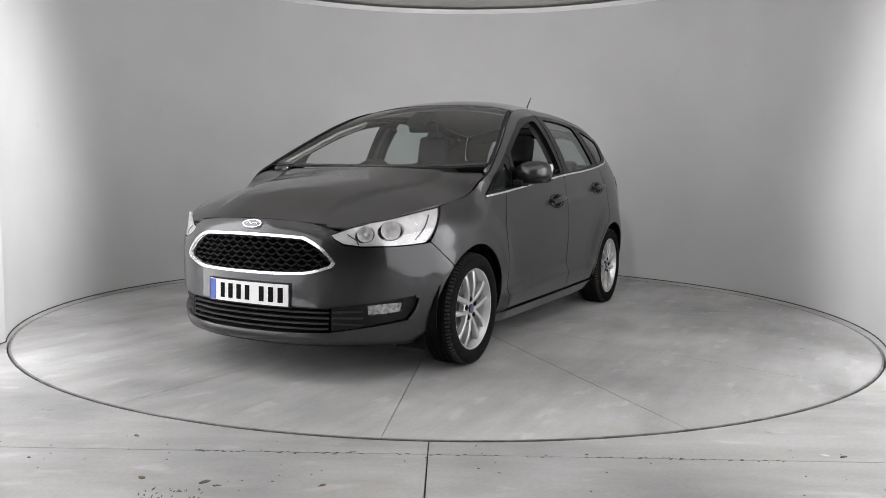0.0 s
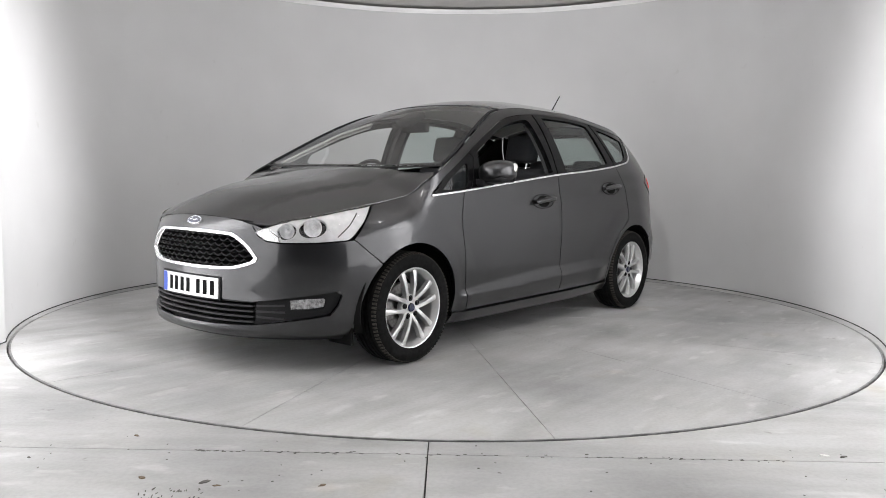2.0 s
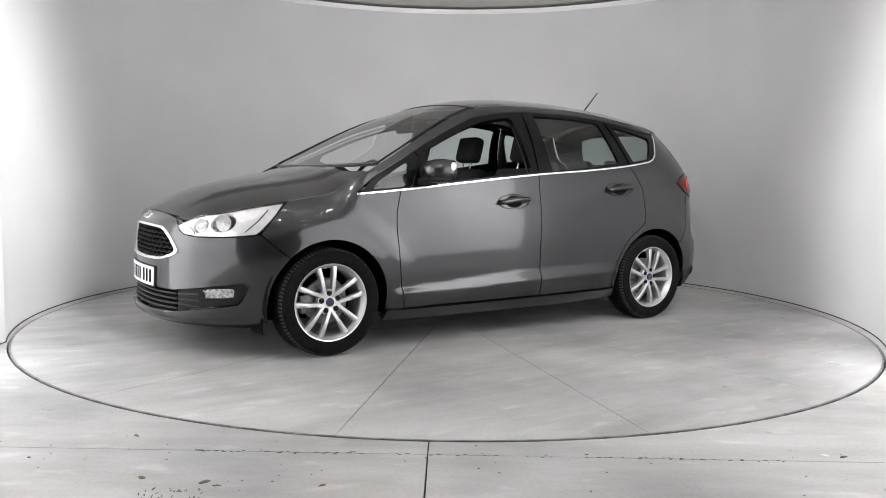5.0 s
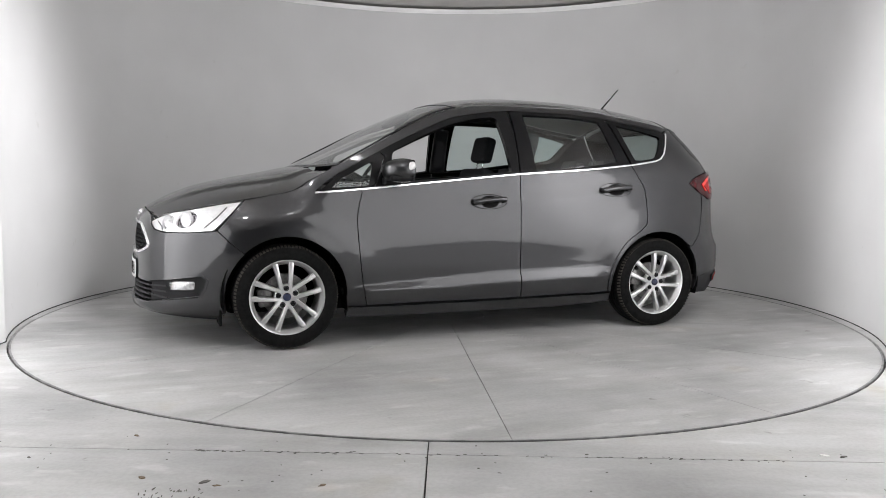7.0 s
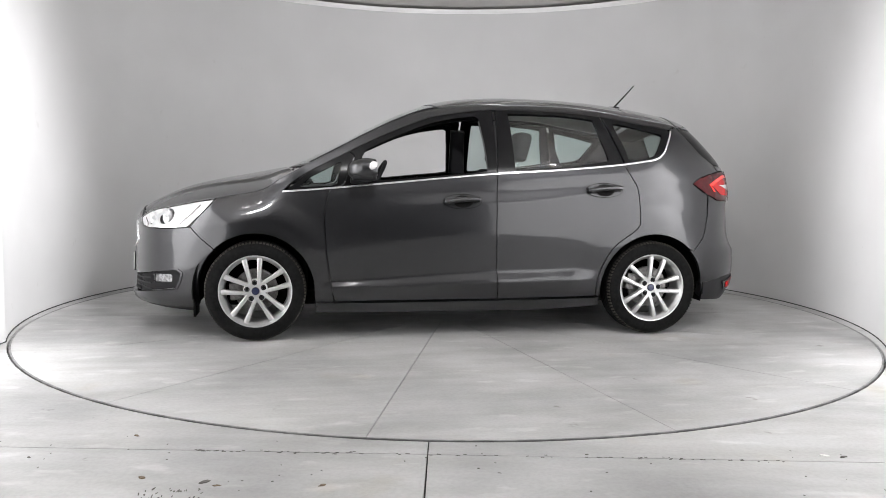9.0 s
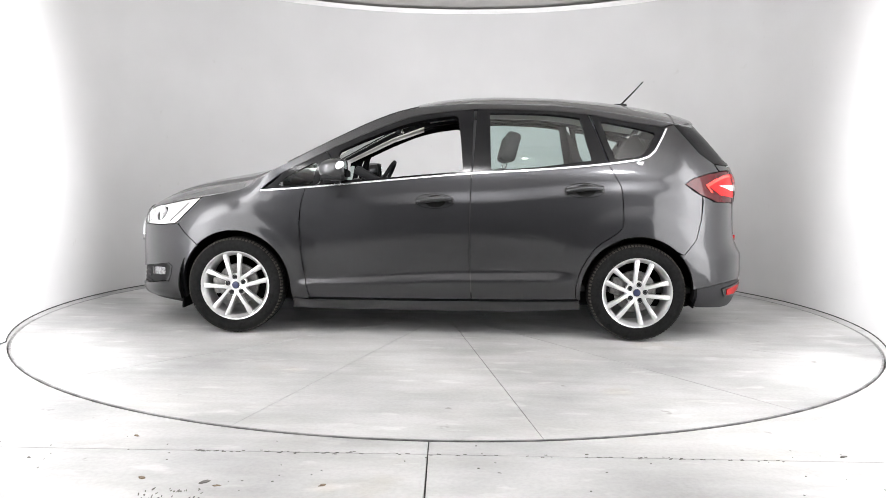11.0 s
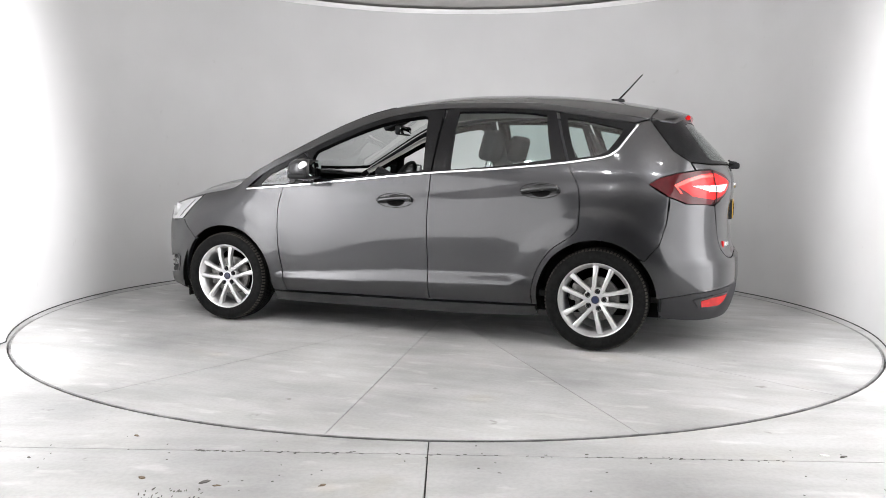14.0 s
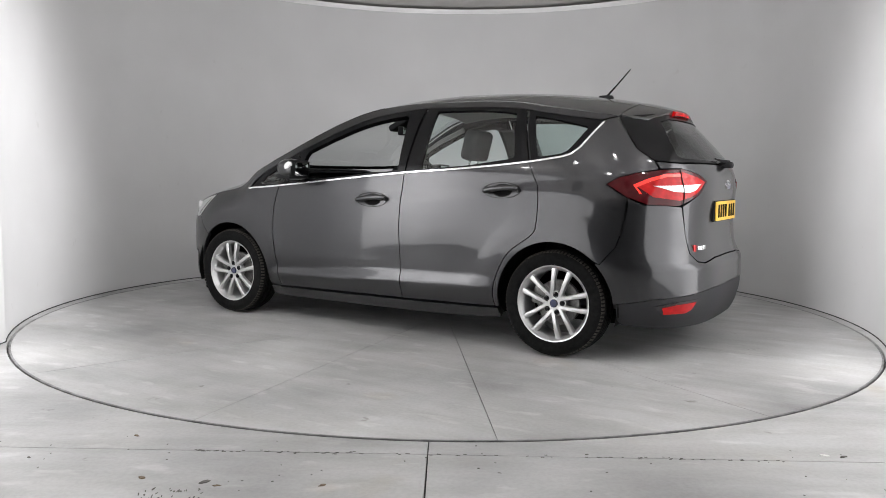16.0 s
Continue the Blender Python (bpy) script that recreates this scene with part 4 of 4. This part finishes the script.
    tube(bm, [(-2.10, 0, 1.172), (-2.065, 0.08, 1.18), (-2.055, 0.17, 1.188)], [0.012, 0.008, 0.005], 8)
    part("rear_wiper", bm, BLACK, car, "black rear wiper", True)
    bm = bmesh.new()
    box(bm, -1.36, -1.27, 0.06, 0.11, 1.575, 1.606, 0.012, 3)
    tube(bm, [(-1.32, 0.085, 1.60), (-1.40, 0.085, 1.685), (-1.475, 0.085, 1.768)], [0.007, 0.005, 0.004], 8)
    part("aerial", bm, BLACK, car, "black whip aerial", True)


def handle(parents, x, z):
    """A door handle in its oval cup; x is the bar's rear end."""
    cx, cz = x + 0.118, z - 0.004
    # No hollow is cut: a black ring and oval paint in its dark.
    panel("handle_ring", oval(cx, cz, 0.130, 0.049), flank, INK, parents, holes=[oval(cx, cz, 0.1265, 0.0455)], mirror=True, step=0.012, out=0.0035, thick=0.004, gap=0)
    panel("handle_cup_dark", oval(cx - 0.005, cz, 0.066, 0.040), flank, INK, parents, mirror=True, step=0.012, out=0.0045, thick=0.004, gap=0, label="flat black oval painting in the dark of the handle recess")
    bar = curve([(x, z + 0.012), (x + 0.06, z + 0.014), (x + 0.15, z + 0.006), (x + 0.235, z - 0.008)], 5)
    for s, p in ((1, parents[0]), (-1, parents[1])):
        bm = bmesh.new()
        n = len(bar)
        tube(bm, [(a, s * (flank_y(a, b) + 0.024 + 0.012 * math.sin(math.pi * k / (n - 1))), b) for k, (a, b) in enumerate(bar)],
             [0.010 if k in (0, n - 1) else 0.0175 for k in range(n)], 14)
        part("handle_bar", bm, PAINT, p, "grey door handle bar", True)
    for s, p in ((1, parents[0]), (-1, parents[1])):
        for xx in (x + 0.012, x + 0.222):
            y = flank_y(xx, z)
            boxed("handle_foot", PAINT, p, (xx - 0.016, xx + 0.016, min(s * (y - 0.01), s * (y + 0.018)), max(s * (y - 0.01), s * (y + 0.018)), z - 0.012, z + 0.012), 0.006)


def mirrors(car):
    for s in (1, -1):
        t = thing("door_mirror", "grey door mirror with a clear side repeater", "")
        t.parent = car
        bm = bmesh.new()
        bmesh.ops.create_uvsphere(bm, u_segments=36, v_segments=20, radius=1)
        for v in bm.verts:
            x, y, z = v.co
            k = abs(z) ** 0.8 * math.copysign(1, z) if z else 0
            flat = max(x, -0.45)
            v.co = Vector((0.635 + flat * 0.118 - 0.012 * y, s * (0.965 + 0.112 * math.copysign(abs(y) ** 0.85, y)), 1.098 + 0.074 * k - 0.008 * (1 - y)))
        part("cover", bm, PAINT, t, "dark grey mirror cover", True)
        boxed("base_cover", BLACK, t, (0.575, 0.725, min(s * 0.875, s * 1.055), max(s * 0.875, s * 1.055), 1.026, 1.060), 0.016, 3)
        boxed("glass", MIRROR, t, (-0.002, 0.003, -0.083, 0.083, -0.05, 0.05), 0.002, m=pose(0.572, s * 0.967, 1.095, 0, 0, -9 * s))
        boxed("frame", BLACK, t, (0.578, 0.60, min(s * 0.872, s * 1.063), max(s * 0.872, s * 1.063), 1.034, 1.156), 0.012, 3)
        boxed("arm", BLACK, t, (0.62, 0.73, min(s * 0.83, s * 0.93), max(s * 0.83, s * 0.93), 1.005, 1.045), 0.012, 3)
        bm = bmesh.new()
        bmesh.ops.create_uvsphere(bm, u_segments=18, v_segments=12, radius=1)
        for v in bm.verts:
            v.co = Vector((0.606 + v.co.x * 0.036, s * (1.056 + v.co.y * 0.024), 1.112 + v.co.z * 0.032 - v.co.x * 0.012))
        part("side_repeater", bm, CLEAR_LAMP, t, "clear side repeater lamp", True)


def wheel(car, x, s, turn, first=None):
    m = pose(x, s * 0.80, WHEEL_R, 0, 0, 0 if s > 0 else 180) @ pose(0, 0, 0, 0, turn, 0)
    if first:
        w = copy_thing(first, m)
        w.parent = car
        return w
    w = new("wheel")
    w.parent = car
    tagged(w, "silver ten-spoke alloy wheel with a road tyre")
    R, bm = WHEEL_R, bmesh.new()
    prof = [(0.222, 0.088), (0.232, 0.098), (0.252, 0.104), (0.275, 0.106), (0.296, 0.101), (0.306, 0.092), (0.312, 0.082), (0.316, 0.066)]
    for g in (0.045, 0.015):
        prof += [(R, g + 0.009), (R - 0.007, g + 0.007), (R - 0.007, g - 0.001), (R, g - 0.003)]
    prof += [(R, 0.0)]
    prof = prof + [(r, -y) for r, y in reversed(prof)]
    revolve(bm, prof, 88)
    part("tyre", bm, RUBBER, w, "black road tyre", True)
    for sd in (1, -1):
        bm = bmesh.new()
        for k in range(88):
            a = 2 * math.pi * k / 88
            mm = Matrix.Rotation(-a, 4, "Y") @ Matrix.Translation((0.309, 0.085 * sd, 0))
            vs = [mm @ Vector(p) for p in ((0.003, -0.014 * sd, -0.0075), (-0.006, 0.012 * sd, -0.0075), (-0.006, 0.012 * sd, 0.0075), (0.003, -0.014 * sd, 0.0075),
                                           (0.0075, -0.012 * sd, -0.006), (-0.001, 0.014 * sd, -0.006), (-0.001, 0.014 * sd, 0.006), (0.0075, -0.012 * sd, 0.006))]
            b = [bm.verts.new(v) for v in vs]
            for f in ((4, 5, 6, 7), (0, 4, 7, 3), (1, 2, 6, 5), (0, 1, 5, 4), (3, 7, 6, 2)):
                bm.faces.new([b[i] for i in f])
        part("tread", bm, TREAD, w, "dusty ring of tread blocks")
    bm = bmesh.new()
    revolve(bm, [(0.200, -0.085), (0.226, -0.088), (0.200, -0.075), (0.198, 0.055), (0.205, 0.068), (0.215, 0.082), (0.222, 0.094), (0.229, 0.096), (0.231, 0.092), (0.226, 0.084)], 72)
    part("rim", bm, ALLOY, w, "silver rim", True)
    for k in range(5):
        for d in (-1, 1):
            bm = bmesh.new()
            n = 7
            rows = []
            for i in range(n):
                t = i / (n - 1)
                r, ang = 0.035 + 0.180 * t, radians(90 + 72 * k) + d * math.asin((0.022 + 0.028 * t) / (0.035 + 0.180 * t))
                wd = 0.0125 - 0.002 * math.sin(math.pi * t) + 0.004 * t * t
                c = Vector((r * math.cos(ang), 0, r * math.sin(ang)))
                nrm = Vector((-math.sin(ang), 0, math.cos(ang)))
                y = 0.075 + 0.012 * math.sin(math.pi * t * 0.9)
                rows.append([bm.verts.new(c + nrm * o + Vector((0, yy, 0))) for o, yy in ((-wd * 1.25, y - 0.028), (-wd, y - 0.003), (-wd * 0.7, y), (wd * 0.7, y), (wd, y - 0.003), (wd * 1.25, y - 0.028))])
            for p, q in zip(rows, rows[1:]):
                for i in range(6):
                    bm.faces.new((p[i], p[(i + 1) % 6], q[(i + 1) % 6], q[i]))
            part("spoke", bm, ALLOY, w, "", True)
    bm = bmesh.new()
    revolve(bm, [(0.0, 0.074), (0.068, 0.074), (0.075, 0.068), (0.078, 0.04), (0.0, 0.04)], 40)
    part("hub", bm, ALLOY, w, "", True)
    bm = bmesh.new()
    revolve(bm, [(0.0, 0.084), (0.022, 0.083), (0.025, 0.079), (0.026, 0.07)], 28)
    part("hub_cap", bm, BADGE_BLUE, w, "dark blue hub cap", True)
    for k in range(5):
        a = radians(90 + 72 * k)
        bm = bmesh.new()
        revolve(bm, [(0.0, 0.084), (0.008, 0.084), (0.0105, 0.080), (0.0105, 0.07)], 12)
        revolve(bm, [(0.0165, 0.073), (0.0165, 0.0775), (0.0115, 0.0775)], 12)
        bmesh.ops.translate(bm, vec=(0.054 * math.cos(a), 0, 0.054 * math.sin(a)), verts=bm.verts)
        part("wheel_nut", bm, BLACK, w, "", True)
    bm = bmesh.new()
    revolve(bm, [(0.0, 0.012), (0.135, 0.012), (0.138, 0.008), (0.138, -0.012), (0.0, -0.012)], 48)
    part("brake_disc", bm, DISC_STEEL, w, "grey brake disc", True)
    boxed("caliper", DISC_STEEL, w, (0.085, 0.165, -0.03, 0.03, -0.05, 0.06), 0.012)
    w.matrix_basis = m
    return w


def underneath(car):
    boxed("underbody", INK, car, (-1.72, 1.66, -0.70, 0.70, 0.20, 0.30), 0.03)
    for x in (WHEEL_X, -WHEEL_X):
        for s in (1, -1):
            bm = bmesh.new()
            revolve(bm, [(0.38, 0.42), (0.385, 0.865), (0.392, 0.865), (0.39, 0.41), (0.0, 0.41), (0.0, 0.42), (0.38, 0.42)], 48)
            geom = [v for v in bm.verts if v.co.z < -0.10]
            bmesh.ops.delete(bm, geom=geom, context="VERTS")
            bmesh.ops.transform(bm, matrix=Matrix.Translation((x, 0, WHEEL_R)) @ Matrix.Scale(s, 4, (0, 1, 0)), verts=bm.verts)
            part("arch_liner", bm, INK, car, "black wheel arch liner", True)
    for s in (1, -1):
        boxed("mud_flap", INK, car, (1.70, 1.715, min(s * 0.62, s * 0.80), max(s * 0.62, s * 0.80), 0.145, 0.28), 0.004)


def seat(car, x, y, name, width=0.5, back_top=1.13, head=True, lean=14):
    t = thing(name, "dark cloth seat with a headrest", "")
    t.parent = car
    w = width / 2
    boxed("cushion", CLOTH, t, (x - 0.05, x + 0.46, y - w, y + w, 0.36, 0.56), 0.05, 3)
    m = Matrix.Translation((x, 0, 0.48)) @ Matrix.Rotation(radians(-lean), 4, "Y")
    boxed("backrest", CLOTH, t, (-0.12, 0.0, y - w, y + w, 0.0, back_top - 0.48), 0.05, 3, m=m)
    for k in (-1, 1) if head else ():
        boxed("bolster", CLOTH, t, (-0.10, 0.05, y + k * w - 0.045, y + k * w + 0.045, 0.05, back_top - 0.60), 0.035, 3, m=m)
    h = back_top - 0.48
    for k in (-0.055, 0.055):
        boxed("post", CHROME, t, (-0.072, -0.060, y + k - 0.006, y + k + 0.006, h - 0.02, h + 0.08), 0.003, m=m)
    hw = 0.13
    boxed("headrest", CLOTH, t, (-0.115, -0.01, y - hw, y + hw, h + 0.055, h + 0.265 if head else h + 0.17), 0.045, 4, m=m)
    return t


def cabin(car):
    for y in (0.37, -0.37):
        seat(car, -0.24, y, "front_seat", back_top=1.15)
    for y in (0.44, 0.0, -0.44):
        seat(car, -1.10, y, "rear_seat", 0.42, 1.08, False, 18)
    dash = thing("dashboard", "dark soft dashboard", "")
    dash.parent = car
    bm = bmesh.new()
    prof = [(1.04, 0.97), (0.95, 0.985), (0.80, 0.98), (0.68, 0.955), (0.60, 0.91), (0.58, 0.80), (0.66, 0.60), (0.95, 0.55), (1.05, 0.80)]
    ends = [[bm.verts.new((x, y, z - 0.05 * (abs(y) / 0.78) ** 3)) for x, z in prof] for y in [-0.78 + 0.156 * k for k in range(11)]]
    for p, q in zip(ends, ends[1:]):
        for k in range(len(prof)):
            bm.faces.new((p[k], p[(k + 1) % len(prof)], q[(k + 1) % len(prof)], q[k]))
    part("panel_top", bm, TRIM_GREY, dash, "", True)
    boxed("binnacle", TRIM_GREY, dash, (0.60, 0.78, -0.56, -0.20, 0.93, 1.005), 0.03, 3)
    boxed("screen", GLOSS_BLACK, dash, (0.60, 0.66, -0.11, 0.11, 0.92, 1.03), 0.012)
    wheel_ = thing("steering_wheel", "black steering wheel", "")
    wheel_.parent = car
    m = pose(0.48, -0.37, 1.0, 0, -28, 0)
    bm = bmesh.new()
    tube(bm, [m @ Vector((0, 0.185 * math.cos(a), 0.185 * math.sin(a))) for a in [2 * math.pi * k / 36 for k in range(37)]], 0.015, 8)
    part("ring", bm, BLACK, wheel_, "", True)
    boxed("boss", BLACK, wheel_, (-0.02, 0.04, -0.07, 0.07, -0.06, 0.05), 0.02, 3, m=m)
    boxed("spoke", BLACK, wheel_, (0.0, 0.02, -0.18, 0.18, -0.025, 0.015), 0.008, m=m)
    boxed("column", BLACK, wheel_, (0.03, 0.25, -0.04, 0.04, -0.05, 0.02), 0.02, m=m)
    mir = thing("rear_view_mirror", "black rear view mirror on a sensor housing", "")
    mir.parent = car
    boxed("housing", BLACK, mir, (0.30, 0.345, -0.12, 0.12, 1.365, 1.435), 0.02, 3)
    boxed("glass", MIRROR, mir, (0.297, 0.301, -0.105, 0.105, 1.375, 1.425), 0.001)
    bm = bmesh.new()
    box(bm, 0.32, 0.50, -0.075, 0.075, 0, 0.05, 0.02, 3, m=pose(0.0, 0, 1.62, 0, 27, 0))
    part("sensor_housing", bm, BLACK, mir, "", True)
    low = lambda x, y: top(x, y) + Vector((0, 0, -0.045))
    edge = lambda x: flank_y(x, rail_z(x)) - 0.05
    xs = [0.12 - 0.082 * k for k in range(21)]
    panel("headlining", both([(0.12, 0)] + [(x, edge(x)) for x in xs] + [(-1.55, 0)]), low, LINING, car, step=0.12, thick=0.004, label="light grey headlining")
    card = [(0.90, 0.945), (0.5, 0.99), (0, 1.04), (-0.5, 1.08), (-1.0, 1.125), (-1.5, 1.16), (-1.75, 1.12), (-1.75, 0.74), (-1.0, 0.74), (-0.88, 0.60), (-0.86, 0.27), (0.92, 0.27)]
    panel("door_card", card, flank, TRIM_GREY, car, mirror=True, step=0.09, out=-0.055, thick=0.02, label="dark grey door lining")
    pill = [(0.98, 1.09), (0.75, 1.205), (0.43, 1.36), (0.17, 1.455), (0.17, 1.495), (0.43, 1.40), (0.75, 1.24), (1.0, 1.12)]
    panel("pillar_trim", pill, flank, LINING, car, mirror=True, step=0.06, out=-0.045, thick=0.02, label="light grey windscreen pillar trim")
    for x0, x1, k in ((-0.17, -0.31, 0.02), (-1.0, -1.13, 0.11)):
        pill = [(x0 - k, 1.10), (x0, 1.47), (x1 + k, 1.47), (x1 - k, 1.10)]
        panel("pillar_trim", pill, flank, TRIM_GREY, car, mirror=True, step=0.06, out=-0.045, thick=0.03)
    boxed("cabin_floor", TRIM_GREY, car, (-1.9, 0.95, -0.74, 0.74, 0.30, 0.34), 0.01)
    boxed("parcel_shelf", TRIM_GREY, car, (-1.95, -1.35, -0.62, 0.62, 1.00, 1.03), 0.01)
    boxed("bulkhead", INK, car, (1.00, 1.03, -0.74, 0.74, 0.30, 0.96), 0.01)


def hatchback():
    car = thing("car", "dark grey metallic five-door family car with alloy wheels", "car")
    f_doors, r_doors = body(car)
    side_windows(car, f_doors, r_doors)
    handle(tuple(f_doors), -0.112, 0.900)
    handle(tuple(r_doors), -1.082, 0.983)
    front_end(car)
    rear_end(car)
    mirrors(car)
    first = wheel(car, WHEEL_X, 1, 6)
    for x, s, turn in ((-WHEEL_X, 1, -13), (WHEEL_X, -1, 20), (-WHEEL_X, -1, 40)):
        wheel(car, x, s, turn, first)
    underneath(car)
    cabin(car)
    return car


booth()
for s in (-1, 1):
    # Panels along both wall arms, out of view, added for their glow.
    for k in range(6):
        added_light_panel(pose(s * 2.712, -1.90 - 0.845 * k, 0, 0, 0, -90 * s))
    # Added spots: the first whitens the wall's ends, the others the back wall.
    added_wash_light((s * 0.5, -4.3, 2.72), (-s * 2.90, -1.35, 1.45), EDGE_WATTS * (1.15 if s > 0 else 0.9), 52, 0.54, 0.28)
    added_wash_light((s * 1.5, -3.2, 2.74), (s * 1.9, 2.5, 1.55), BACK_WATTS, 84)
added_wash_light((0, -3.3, 2.74), (0, 3.2, 1.55), BACK_WATTS, 84)
for x in (-1.8, -0.6, 0.6, 1.8):
    for y in (-2.4, -3.4):
        ceiling_light(pose(x, y, 2.965))


def chip(x, y, size, material, label):
    t = thing("debris", label, "debris", group="bits on the floor")
    bm = bmesh.new()
    n = 9
    rim = [(size * random.uniform(0.5, 1.0) * math.cos(2 * math.pi * k / n), size * random.uniform(0.25, 0.55) * math.sin(2 * math.pi * k / n)) for k in range(n)]
    lo, hi = [bm.verts.new((a, b, 0)) for a, b in rim], [bm.verts.new((a * 0.8, b * 0.8, size * 0.12)) for a, b in rim]
    for k in range(n):
        bm.faces.new((lo[k], lo[(k + 1) % n], hi[(k + 1) % n], hi[k]))
    bm.faces.new(hi)
    part("fragment", bm, material, t)
    t.matrix_basis = pose(x, y, 0.0005, 0, 0, random.uniform(-40, 40))


CRUMB, PALE, LEAF = surface("dark crumb", (0.11, 0.105, 0.095), 0.9, grain=0.3, scale=90), surface("pale flake", (0.75, 0.75, 0.73), 0.9, grain=0.1, scale=90), surface("dry leaf", (0.16, 0.12, 0.08), 0.9, grain=0.3, scale=90)
for x, y, size, m, label in ((1.55, -3.07, 0.022, CRUMB, "small dark crumb on the concrete floor"), (1.48, -3.06, 0.024, PALE, "pale flake on the concrete floor"),
                             (-1.25, -2.955, 0.020, LEAF, "dry brown leaf scrap on the floor"), (-1.06, -3.40, 0.022, LEAF, "dry brown leaf scrap on the floor"),
                             (-0.83, -3.43, 0.026, CRUMB, "small dark crumb on the concrete floor"), (-0.78, -3.46, 0.018, LEAF, "dry brown leaf scrap on the floor"),
                             (-1.55, -3.22, 0.014, CRUMB, "small dark crumb on the concrete floor"), (-0.42, -3.44, 0.020, LEAF, "dry brown leaf scrap on the floor"),
                             (0.55, -3.09, 0.012, CRUMB, "small dark crumb on the concrete floor"), (0.2, -3.3, 0.010, CRUMB, "small dark crumb on the concrete floor")):
    chip(x, y, size, m, label)
def grit():
    """Loose chips along the straight joint and a brush of tyre crumbs, too small to tell apart."""
    rnd, bm = random.Random(7), bmesh.new()
    spots = [(rnd.uniform(-1.0, 0.0), 0) for _ in range(40)] + [(rnd.uniform(0.0, 1.3), 0) for _ in range(34)] + [(rnd.uniform(-1.02, -0.80), 1) for _ in range(40)] + [(rnd.uniform(-2.2, 2.2), 2) for _ in range(60)]
    for x, sort in spots:
        y = (-3.118 - 0.004 * x + rnd.gauss(0, 0.006), rnd.uniform(-3.62, -3.49), rnd.uniform(-3.5, -2.95))[sort]
        if sort == 2 and math.hypot(x - TABLE_X, y - TABLE_Y) < TABLE_R + 0.02:
            continue
        a, r = (0.003, 0.0035) if sort == 2 else (0.007, 0.003) if sort == 0 else (0.0025, 0.010)
        a, r = a * rnd.uniform(0.5, 1.6), r * rnd.uniform(0.5, 1.5)
        tilt = rnd.uniform(-0.4, 0.4)
        ring = [(a * math.cos(k * 1.047), r * math.sin(k * 1.047)) for k in range(6)]
        low = [bm.verts.new((x + p * math.cos(tilt) - q * math.sin(tilt), y + p * math.sin(tilt) + q * math.cos(tilt), 0.0)) for p, q in ring]
        high = [bm.verts.new((v.co.x, v.co.y, 0.0012)) for v in low]
        bm.faces.new(high)
        for k in range(6):
            bm.faces.new((low[k], low[(k + 1) % 6], high[(k + 1) % 6], high[k]))
    tagged(part("grit", bm, CRUMB, None), "fine dark grit scattered on the concrete floor", "grit", kind="stuff")


grit()
table = turntable()
car = hatchback()


def heading(t):
    s = (t - 8) / 8
    return 195.652 - 46.819 * s + 0.014 * s * s - 0.4935 * (s**3 - s)


def motions():
    times = [k * 0.5 for k in range(33)]
    walk(table, [(t, pose(TABLE_X, TABLE_Y, 0, 0, 0, heading(t))) for t in times])
    walk(car, [(t, pose(0, 0, 0.002, 0, 0, heading(t)) @ pose(0.0579, -0.0037, 0)) for t in times])


motions()
